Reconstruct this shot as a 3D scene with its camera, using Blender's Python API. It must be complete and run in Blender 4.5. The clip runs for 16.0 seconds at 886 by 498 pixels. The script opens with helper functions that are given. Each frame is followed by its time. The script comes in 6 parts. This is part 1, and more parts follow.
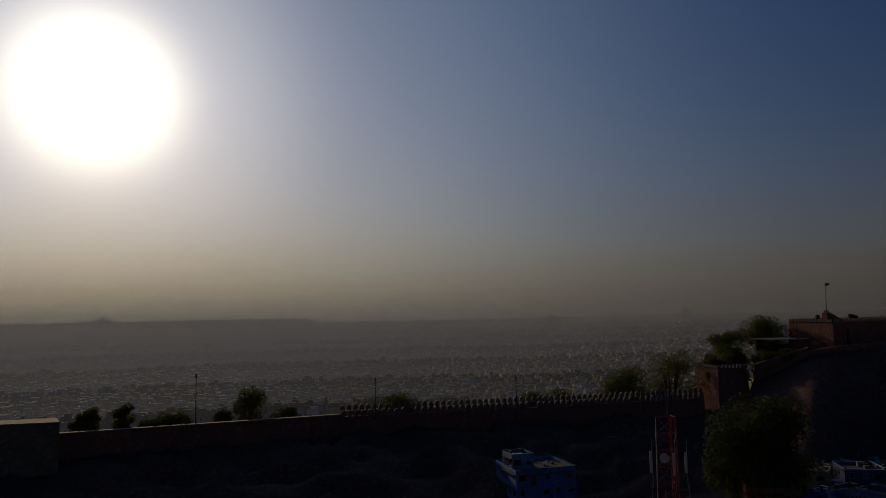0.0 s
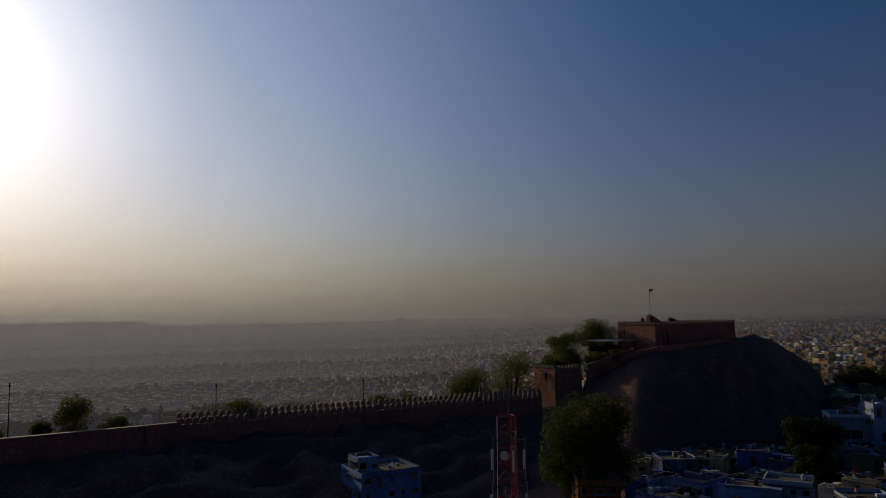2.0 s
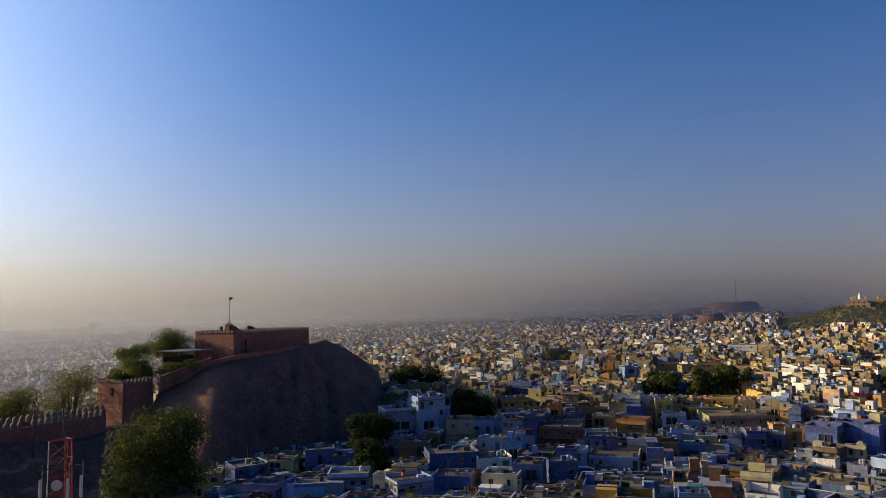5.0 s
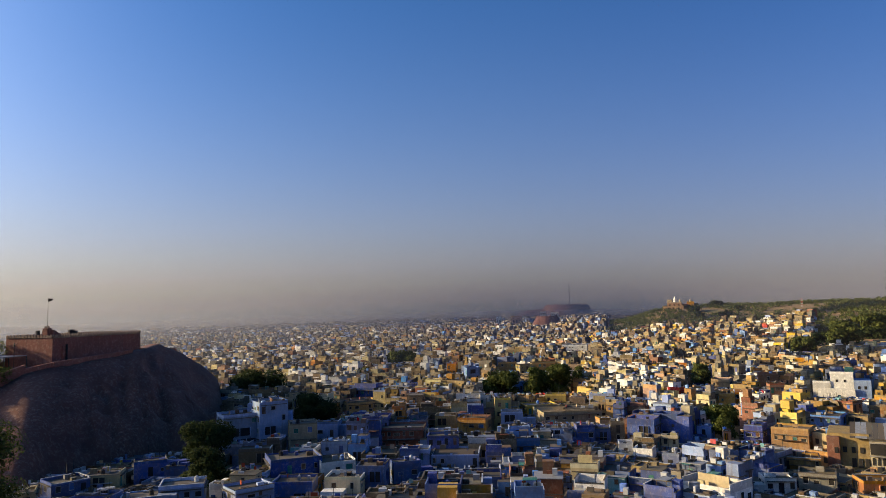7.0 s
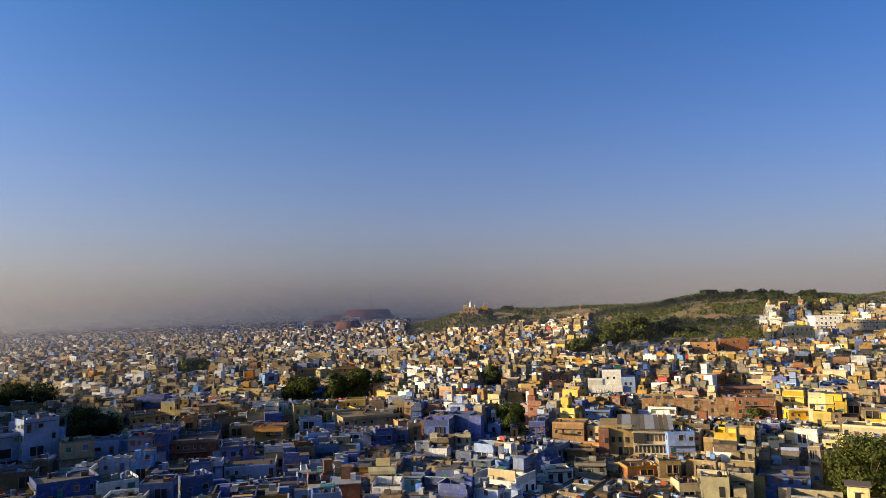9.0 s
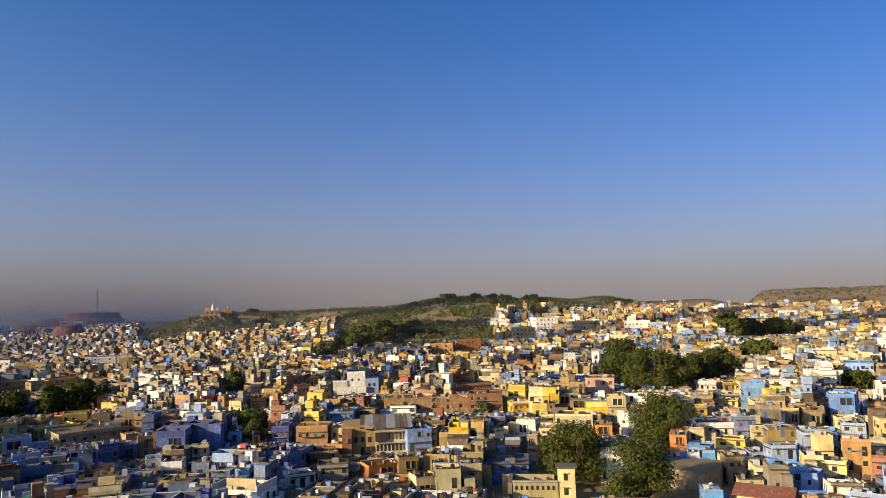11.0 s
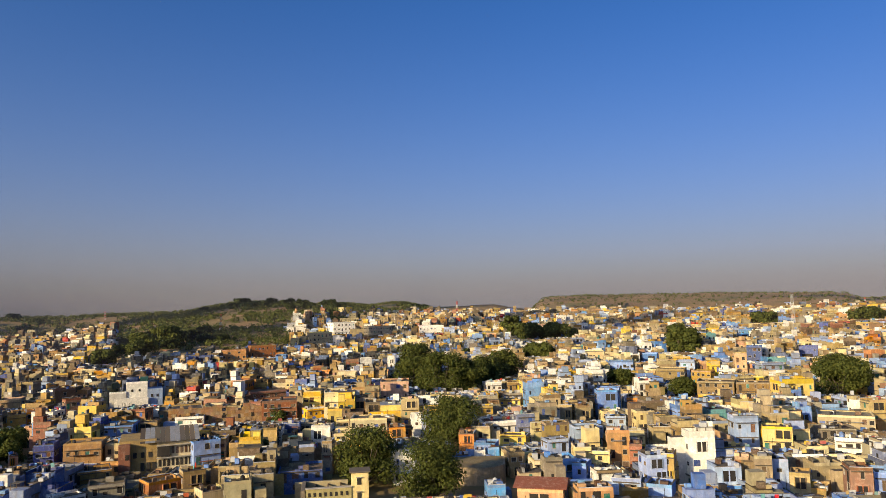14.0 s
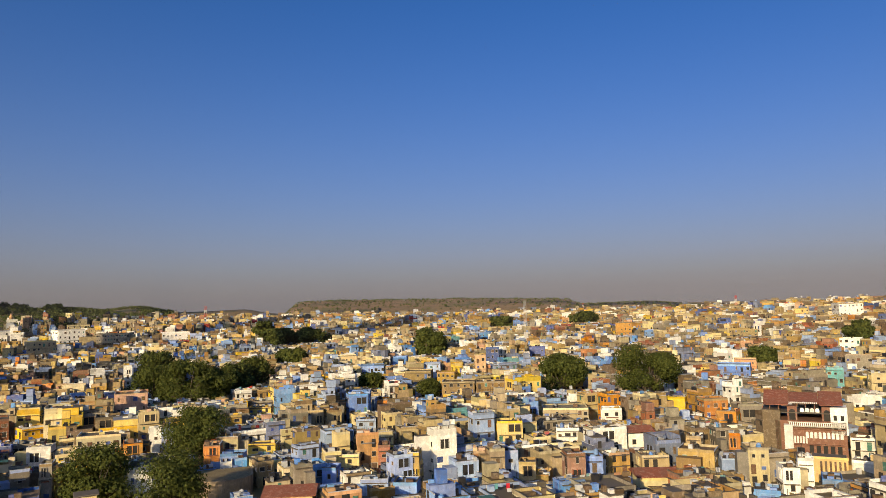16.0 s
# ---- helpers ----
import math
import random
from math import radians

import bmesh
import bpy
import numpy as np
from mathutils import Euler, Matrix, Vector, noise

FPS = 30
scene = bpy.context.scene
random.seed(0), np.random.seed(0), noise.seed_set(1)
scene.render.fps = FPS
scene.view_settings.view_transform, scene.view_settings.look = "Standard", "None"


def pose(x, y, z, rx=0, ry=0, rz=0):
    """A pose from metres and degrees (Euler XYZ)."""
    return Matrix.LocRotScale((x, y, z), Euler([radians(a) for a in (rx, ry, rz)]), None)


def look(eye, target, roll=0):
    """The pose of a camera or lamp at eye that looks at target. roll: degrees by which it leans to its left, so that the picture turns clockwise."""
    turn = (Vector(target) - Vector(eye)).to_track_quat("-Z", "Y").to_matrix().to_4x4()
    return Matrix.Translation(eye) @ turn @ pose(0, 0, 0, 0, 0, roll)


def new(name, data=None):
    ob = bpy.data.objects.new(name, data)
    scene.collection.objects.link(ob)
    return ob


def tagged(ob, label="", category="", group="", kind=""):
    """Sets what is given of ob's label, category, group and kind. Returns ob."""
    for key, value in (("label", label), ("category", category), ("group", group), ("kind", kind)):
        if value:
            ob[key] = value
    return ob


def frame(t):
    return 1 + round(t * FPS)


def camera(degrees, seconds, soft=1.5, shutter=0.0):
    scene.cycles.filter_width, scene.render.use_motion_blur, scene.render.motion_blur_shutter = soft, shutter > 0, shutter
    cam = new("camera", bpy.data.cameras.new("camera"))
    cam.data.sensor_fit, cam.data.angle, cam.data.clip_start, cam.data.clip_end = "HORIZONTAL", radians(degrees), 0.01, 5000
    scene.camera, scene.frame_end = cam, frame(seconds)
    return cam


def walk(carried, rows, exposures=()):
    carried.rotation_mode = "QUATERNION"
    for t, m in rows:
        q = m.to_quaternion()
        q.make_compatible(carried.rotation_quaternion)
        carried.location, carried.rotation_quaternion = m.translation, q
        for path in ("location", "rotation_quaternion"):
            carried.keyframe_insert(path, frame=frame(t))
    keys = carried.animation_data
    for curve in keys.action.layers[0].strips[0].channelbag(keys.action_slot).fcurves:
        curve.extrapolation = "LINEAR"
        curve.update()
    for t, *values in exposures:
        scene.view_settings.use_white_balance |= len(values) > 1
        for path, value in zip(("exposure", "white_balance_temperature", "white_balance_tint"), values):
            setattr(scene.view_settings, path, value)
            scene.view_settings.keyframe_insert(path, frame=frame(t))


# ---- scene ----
# ---------------------------------------------------------------- camera
EYE = (0.0, 0.0, 40.0)
cam = camera(63.85, 16.0, soft=0.5)
PATH = [
    (0.0, 95.05, 1.00, 0.09),
    (0.5, 95.01, 0.91, -2.24),
    (1.0, 95.06, 0.95, -5.02),
    (1.5, 95.07, 0.91, -8.41),
    (2.0, 95.09, 0.85, -11.99),
    (2.5, 95.11, 0.94, -16.01),
    (3.0, 95.11, 0.89, -20.92),
    (3.5, 95.09, 1.12, -27.75),
    (4.0, 95.09, 1.24, -34.58),
    (4.5, 95.10, 1.23, -39.66),
    (5.0, 95.11, 1.34, -44.83),
    (5.2, 95.14, 1.45, -45.73),
    (7.3, 95.04, 1.47, -58.84),
    (7.5, 95.09, 1.55, -59.86),
    (8.0, 95.06, 1.52, -63.31),
    (8.5, 95.05, 1.51, -67.64),
    (9.0, 94.98, 1.56, -72.95),
    (9.5, 94.93, 1.61, -78.11),
    (10.0, 94.87, 1.61, -83.24),
    (10.2, 94.82, 1.64, -85.98),
    (12.3, 94.69, 1.58, -97.36),
    (12.5, 94.72, 1.64, -98.20),
    (13.0, 94.72, 1.58, -100.66),
    (13.5, 94.67, 1.57, -104.62),
    (14.0, 94.63, 1.49, -109.17),
    (14.5, 94.63, 1.51, -113.07),
    (15.0, 94.64, 1.54, -117.15),
    (15.5, 94.59, 1.41, -122.74),
    (16.0, 94.53, 1.47, -128.71),
]
EXPOSURES = [(0.0, -2.1), (1.5, -1.55), (2.5, -0.97), (3.5, -0.38), (4.5, 0.28), (5.2, 0.56), (7.5, 0.83), (9.0, 0.9), (10.0, 0.86), (12.5, 0.84), (16.0, 0.46)]
walk(cam, [(t, pose(*EYE, rx, ry, rz)) for t, rx, ry, rz in PATH], EXPOSURES)

# ---------------------------------------------------------------- sky and sun
SUN_AZ, SUN_EL = -26.5, 16.0
world = bpy.data.worlds.new("morning_sky")
scene.world = world
world.use_nodes = True
wn = world.node_tree
wn.nodes.clear()
sky = wn.nodes.new("ShaderNodeTexSky")
sky.sky_type = "NISHITA"
sky.sun_disc = False
sky.sun_elevation = radians(SUN_EL)
sky.sun_rotation = radians(SUN_AZ)
sky.altitude, sky.air_density, sky.dust_density, sky.ozone_density = 250, 1.0, 0.6, 3.0
SKY = 0.069
bg = wn.nodes.new("ShaderNodeBackground")
bg.inputs["Strength"].default_value = SKY * 3
rich = wn.nodes.new("ShaderNodeHueSaturation")
rich.inputs["Saturation"].default_value = 1.33
wn.links.new(sky.outputs[0], rich.inputs["Color"])
sun_dir = Vector((math.sin(radians(SUN_AZ)) * math.cos(radians(SUN_EL)), math.cos(radians(SUN_AZ)) * math.cos(radians(SUN_EL)), math.sin(radians(SUN_EL))))


def aureole(half_width, soft, strength, color):
    """The dusty glow and lens bloom round the sun, put into the sky as a background that falls off with the angle from
    it.
    """
    tc = wn.nodes.new("ShaderNodeTexCoord")
    dot = wn.nodes.new("ShaderNodeVectorMath")
    dot.operation = "DOT_PRODUCT"
    dot.inputs[1].default_value = sun_dir
    wn.links.new(tc.outputs["Generated"], dot.inputs[0])
    arc = wn.nodes.new("ShaderNodeMath")
    arc.operation = "ARCCOSINE"
    wn.links.new(dot.outputs["Value"], arc.inputs[0])
    fall = wn.nodes.new("ShaderNodeMapRange")
    fall.interpolation_type = "SMOOTHERSTEP"
    fall.inputs[1].default_value, fall.inputs[2].default_value = radians(half_width + soft), radians(half_width)
    wn.links.new(arc.outputs[0], fall.inputs[0])
    power = wn.nodes.new("ShaderNodeMath")
    power.operation = "POWER"
    power.inputs[1].default_value = 2.0
    wn.links.new(fall.outputs[0], power.inputs[0])
    out = wn.nodes.new("ShaderNodeBackground")
    out.inputs["Color"].default_value = (*color, 1)
    gain = wn.nodes.new("ShaderNodeMath")
    gain.operation = "MULTIPLY"
    gain.inputs[1].default_value = strength
    wn.links.new(power.outputs[0], gain.inputs[0])
    wn.links.new(gain.outputs[0], out.inputs["Strength"])
    return out


def sun_angle():
    """The angle from the sun as a share of the half circle."""
    tc = wn.nodes.new("ShaderNodeTexCoord")
    dot = wn.nodes.new("ShaderNodeVectorMath")
    dot.operation = "DOT_PRODUCT"
    dot.inputs[1].default_value = sun_dir
    wn.links.new(tc.outputs["Generated"], dot.inputs[0])
    arc = wn.nodes.new("ShaderNodeMath")
    arc.operation = "ARCCOSINE"
    wn.links.new(dot.outputs["Value"], arc.inputs[0])
    share = wn.nodes.new("ShaderNodeMath")
    share.operation = "DIVIDE"
    share.inputs[1].default_value = math.pi
    wn.links.new(arc.outputs[0], share.inputs[0])
    return share.outputs[0]


def angle_ramp(rows):
    """A third of a colour by the angle from the sun: rows of degrees and colour."""
    t = wn.nodes.new("ShaderNodeValToRGB")
    t.color_ramp.interpolation = "B_SPLINE"
    while len(t.color_ramp.elements) < len(rows):
        t.color_ramp.elements.new(0.5)
    for e, (deg, c) in zip(t.color_ramp.elements, rows):
        e.position, e.color = deg / 180, (*(v / 3 for v in c), 1)
    wn.links.new(sun_angle(), t.inputs[0])
    return t.outputs[0]


SKY_TINT = [(0, (1.68, 1.41, 1.77)), (30, (1.70, 1.40, 1.78)), (60, (1.66, 1.22, 1.42)), (85, (1.38, 1.03, 1.27)), (100, (1.22, 0.94, 1.23)), (135, (1.00, 0.86, 1.18)), (165, (0.89, 0.77, 1.12))]
tone = wn.nodes.new("ShaderNodeMix")
tone.data_type, tone.blend_type = "RGBA", "MULTIPLY"
tone.inputs[0].default_value = 1.0
wn.links.new(rich.outputs[0], tone.inputs[6])
wn.links.new(angle_ramp(SKY_TINT), tone.inputs[7])
wn.links.new(tone.outputs[2], bg.inputs[0])

total = bg
# the narrow first row imitates the blown-out bloom, the wider ones the glow
for row in ((0.0, 11.8, 6.2, (1.0, 0.94, 0.72)), (2.0, 25.0, 1.3, (0.98, 0.95, 0.80)), (0.0, 80.0, 0.60, (0.76, 0.94, 1.02))):
    add = wn.nodes.new("ShaderNodeAddShader")
    wn.links.new(total.outputs[0], add.inputs[0])
    wn.links.new(aureole(*row).outputs[0], add.inputs[1])
    total = add

# dust in the lowest air, brightest towards the sun and thinning out with height
DUST_AIR = [(0, (2.9, 2.6, 1.9)), (12, (2.5, 2.2, 1.5)), (27, (1.25, 1.16, 0.86)), (40, (0.52, 0.485, 0.37)), (55, (0.24, 0.222, 0.195)), (75, (0.172, 0.158, 0.150)), (100, (0.148, 0.137, 0.137)), (130, (0.140, 0.133, 0.146)), (160, (0.162, 0.150, 0.160))]
DUST_RISE = 9.0
dust = wn.nodes.new("ShaderNodeBackground")
wn.links.new(angle_ramp(DUST_AIR), dust.inputs["Color"])
dust.inputs["Strength"].default_value = 3.0
upward = wn.nodes.new("ShaderNodeSeparateXYZ")
wn.links.new(wn.nodes.new("ShaderNodeTexCoord").outputs["Generated"], upward.inputs[0])
steep = wn.nodes.new("ShaderNodeMath")
steep.operation = "MULTIPLY"
steep.inputs[1].default_value = -1.0 / math.sin(radians(DUST_RISE))
wn.links.new(upward.outputs[2], steep.inputs[0])
thin = wn.nodes.new("ShaderNodeMath")
thin.operation, thin.use_clamp = "EXPONENT", True
wn.links.new(steep.outputs[0], thin.inputs[0])
air = wn.nodes.new("ShaderNodeMixShader")
wn.links.new(thin.outputs[0], air.inputs[0])
wn.links.new(total.outputs[0], air.inputs[1])
wn.links.new(dust.outputs[0], air.inputs[2])
wo = wn.nodes.new("ShaderNodeOutputWorld")
wn.links.new(air.outputs[0], wo.inputs[0])

sun = new("sun", bpy.data.lights.new("sun", "SUN"))
sun.data.energy, sun.data.angle, sun.data.color = 5.0, radians(0.6), (1.0, 0.79, 0.46)
sun.matrix_world = look(sun_dir * 200, (0, 0, 0))


# ---------------------------------------------------------------- materials
def nodes_of(name):
    m = bpy.data.materials.new(name)
    m.use_nodes = True
    return m, m.node_tree.nodes, m.node_tree.links, m.node_tree.nodes["Principled BSDF"]


def noise_tex(n, l, vec, scale, detail=4.0, rough=0.6):
    t = n.new("ShaderNodeTexNoise")
    t.inputs["Scale"].default_value, t.inputs["Detail"].default_value, t.inputs["Roughness"].default_value = scale, detail, rough
    l.new(vec, t.inputs["Vector"])
    return t.outputs["Fac"]


def ramp(n, l, fac, a, b):
    t = n.new("ShaderNodeMapRange")
    t.inputs[1].default_value, t.inputs[2].default_value = a, b
    l.new(fac, t.inputs[0])
    return t.outputs[0]


def mix(n, l, fac, a, b, kind="MIX"):
    t = n.new("ShaderNodeMix")
    t.data_type, t.blend_type = "RGBA", kind
    for value, socket in ((fac, t.inputs[0]), (a, t.inputs[6]), (b, t.inputs[7])):
        if isinstance(value, (float, int)):
            socket.default_value = value
        elif isinstance(value, tuple):
            socket.default_value = (*value, 1)
        else:
            l.new(value, socket)
    return t.outputs[2]


def world_pos(n):
    return n.new("ShaderNodeNewGeometry").outputs["Position"]


def surface(name, color, dark=(0.10, 0.08, 0.06), rough=0.85, stain=0.45, size=0.35, fine=3.0, bump=0.25, streak=True, island=0.0):
    """Painted plaster, stone or earth: base colour, stains at two scales, rain streaks and a fine relief."""
    m, n, l, bsdf = nodes_of(name)
    p = world_pos(n)
    big = ramp(n, l, noise_tex(n, l, p, size, 5.0), 0.42, 0.68)
    small = noise_tex(n, l, p, fine, 4.0, 0.7)
    c = mix(n, l, small, tuple(min(v * 0.45, 0.6) for v in color), tuple(min(v * 0.71, 0.85) for v in color))
    if streak:
        mp = n.new("ShaderNodeMapping")
        mp.inputs["Scale"].default_value = (1.0, 1.0, 0.12)
        l.new(p, mp.inputs[0])
        s = ramp(n, l, noise_tex(n, l, mp.outputs[0], 1.3, 5.0, 0.7), 0.47, 0.68)
        both = n.new("ShaderNodeMath")
        both.operation = "MAXIMUM"
        l.new(big, both.inputs[0])
        l.new(s, both.inputs[1])
        big = both.outputs[0]
        worn = ramp(n, l, noise_tex(n, l, p, 1.1, 6.0, 0.75), 0.50, 0.62)
        keep = 0.74 if min(color) > 0.85 else 0.55
        c = mix(n, l, worn, c, tuple(keep * v + (1 - keep) * w for v, w in zip(color, (0.20, 0.17, 0.13))))
    k = n.new("ShaderNodeMath")
    k.operation = "MULTIPLY"
    l.new(big, k.inputs[0])
    k.inputs[1].default_value = stain
    c = mix(n, l, k.outputs[0], c, dark)
    if island:
        g = n.new("ShaderNodeNewGeometry")
        h = n.new("ShaderNodeHueSaturation")
        both = n.new("ShaderNodeMath")
        both.operation = "ADD"
        l.new(g.outputs["Random Per Island"], both.inputs[0])
        l.new(n.new("ShaderNodeObjectInfo").outputs["Random"], both.inputs[1])
        own = n.new("ShaderNodeTexWhiteNoise")
        own.noise_dimensions = "1D"
        l.new(both.outputs[0], own.inputs["W"])
        l.new(ramp_to(n, l, own.outputs["Value"], 1.0 - island, 1.0 + island), h.inputs["Value"])
        tint = n.new("ShaderNodeSeparateColor")
        l.new(own.outputs["Color"], tint.inputs[0])
        l.new(ramp_to(n, l, tint.outputs[1], 0.84, 1.2), h.inputs["Saturation"])
        l.new(ramp_to(n, l, tint.outputs[2], 0.485, 0.515), h.inputs["Hue"])
        l.new(c, h.inputs["Color"])
        c = h.outputs[0]
    l.new(c, bsdf.inputs["Base Color"])
    bsdf.inputs["Roughness"].default_value = rough
    bsdf.inputs["Specular IOR Level"].default_value = 0.25
    if bump:
        b = n.new("ShaderNodeBump")
        b.inputs["Strength"].default_value, b.inputs["Distance"].default_value = bump, 0.05
        l.new(small, b.inputs["Height"])
        l.new(b.outputs[0], bsdf.inputs["Normal"])
    return m


def ramp_to(n, l, fac, lo, hi):
    t = n.new("ShaderNodeMapRange")
    t.inputs[3].default_value, t.inputs[4].default_value = lo, hi
    l.new(fac, t.inputs[0])
    return t.outputs[0]


PAINT = {
    "deep blue": (0.085, 0.145, 0.43),
    "sky blue": (0.22, 0.43, 0.88),
    "pale blue": (0.45, 0.56, 0.82),
    "faded blue": (0.22, 0.27, 0.42),
    "white": (1.08, 1.03, 0.92),
    "cream": (0.90, 0.74, 0.40),
    "yellow": (0.98, 0.68, 0.15),
    "ochre": (0.57, 0.345, 0.11),
    "sandstone": (0.52, 0.375, 0.165),
    "peach": (0.84, 0.50, 0.27),
    "brick red": (0.40, 0.16, 0.08),
    "concrete grey": (0.35, 0.305, 0.225),
    "weathered brown": (0.22, 0.152, 0.085),
    "orange": (0.74, 0.32, 0.085),
    "turquoise": (0.20, 0.50, 0.52),
    "bare plaster": (0.56, 0.445, 0.25),
    "scarlet": (0.60, 0.06, 0.04),
}
PAINTS = list(PAINT)
WALL = {k: surface("plaster_" + k.replace(" ", "_"), v, island=0.26 if k == "white" else 0.34, stain={"white": 0.26, "cream": 0.42, "yellow": 0.4, "pale blue": 0.42}.get(k, 0.56)) for k, v in PAINT.items()}
M_roof = surface("lime_roof", (0.165, 0.135, 0.10), stain=0.5, streak=False, island=0.3)
# near-black colour that paints in the shade inside windows, doors and arches
M_dark = surface("opening_shade_paint", (0.035, 0.032, 0.03), stain=0.2, streak=False, bump=0)
M_wood = surface("painted_shutter", (0.16, 0.09, 0.05), stain=0.4, island=0.3)
M_green = surface("green_shutter", (0.05, 0.22, 0.18), stain=0.3, island=0.3)
M_trim = surface("stone_trim", (0.62, 0.56, 0.46), stain=0.35)
M_tin = surface("corrugated_tin", (0.40, 0.41, 0.42), rough=0.45, stain=0.4)
M_tile = surface("red_roof_tiles", (0.36, 0.11, 0.06), stain=0.4, fine=8.0)
M_plastic_black = surface("black_plastic", (0.03, 0.03, 0.035), rough=0.5, stain=0.2, streak=False)
M_plastic_white = surface("white_plastic", (0.75, 0.75, 0.74), rough=0.45, stain=0.2, streak=False)
M_ground = surface("dusty_ground", (0.44, 0.27, 0.125), dark=(0.10, 0.105, 0.036), size=0.016, fine=0.4, stain=0.85, streak=False)
M_rock = surface("sandstone_rock", (0.245, 0.094, 0.058), dark=(0.072, 0.031, 0.025), size=0.06, fine=0.30, stain=0.75, bump=0.7)
M_fort = surface("red_sandstone_masonry", (0.42, 0.148, 0.10), dark=(0.12, 0.055, 0.04), size=0.25, fine=1.6, stain=0.5)
M_merlon = surface("pale_merlon_stone", (0.38, 0.26, 0.18), dark=(0.16, 0.09, 0.06), size=0.4, stain=0.5)
M_iron = surface("dark_iron", (0.05, 0.045, 0.04), rough=0.6, stain=0.3, streak=False)
M_red = surface("red_mast_paint", (0.55, 0.035, 0.03), rough=0.5, stain=0.25)
M_white = surface("white_mast_paint", (0.78, 0.77, 0.74), rough=0.5, stain=0.2)
M_bark = surface("bark", (0.12, 0.09, 0.06), fine=6.0)
M_flag = surface("dark_flag_cloth", (0.05, 0.02, 0.02), stain=0.2, streak=False)


def leaf_material(name, a, b):
    m, n, l, bsdf = nodes_of(name)
    g = n.new("ShaderNodeNewGeometry")
    c = mix(n, l, g.outputs["Random Per Island"], a, b)
    l.new(c, bsdf.inputs["Base Color"])
    bsdf.inputs["Roughness"].default_value = 0.8
    bsdf.inputs["Specular IOR Level"].default_value = 0.08
    t = n.new("ShaderNodeBsdfTranslucent")
    l.new(c, t.inputs["Color"])
    s = n.new("ShaderNodeMixShader")
    s.inputs[0].default_value = 0.3
    l.new(bsdf.outputs[0], s.inputs[1])
    l.new(t.outputs[0], s.inputs[2])
    l.new(s.outputs[0], n["Material Output"].inputs["Surface"])
    return m


M_leaf = leaf_material("neem_leaves", (0.038, 0.050, 0.012), (0.104, 0.114, 0.026))
M_leaf_dark = leaf_material("dark_leaves", (0.018, 0.028, 0.009), (0.046, 0.058, 0.016))
M_acacia = leaf_material("acacia_leaves", (0.06, 0.075, 0.015), (0.17, 0.17, 0.04))
M_scrub = leaf_material("scrub_leaves", (0.05, 0.066, 0.018), (0.13, 0.138, 0.04))


# ---------------------------------------------------------------- mesh helpers
def part(name, bm, material, parent=None, label=""):
    """Links a bmesh as one mesh object, under a thing or a part."""
    me = bpy.data.meshes.new(name)
    bm.to_mesh(me)
    bm.free()
    for mat in material if isinstance(material, (list, tuple)) else [material]:
        me.materials.append(mat)
    ob = new(name, me)
    if parent:
        ob.parent = parent
    return tagged(ob, label)


def box(bm, x, y, z, sx, sy, sz, rz=0.0, bevel=0.0, mat=0):
    """A box standing on z, centred on x, y, with full sizes."""
    m = pose(x, y, z + sz / 2, 0, 0, rz) @ Matrix.Diagonal((sx, sy, sz, 1))
    got = bmesh.ops.create_cube(bm, size=1.0, matrix=m)
    faces = {f for v in got["verts"] for f in v.link_faces}
    for f in faces:
        f.material_index = mat
    if bevel:
        edges = {e for v in got["verts"] for e in v.link_edges}
        bmesh.ops.bevel(bm, geom=list(edges), offset=bevel, segments=1, affect="EDGES")


def rod(bm, a, b, r, segments=6, r2=None):
    a, b = Vector(a), Vector(b)
    m = Matrix.Translation((a + b) / 2) @ (b - a).to_track_quat("Z", "Y").to_matrix().to_4x4()
    bmesh.ops.create_cone(bm, cap_ends=True, segments=segments, radius1=r, radius2=r if r2 is None else r2, depth=(b - a).length, matrix=m)


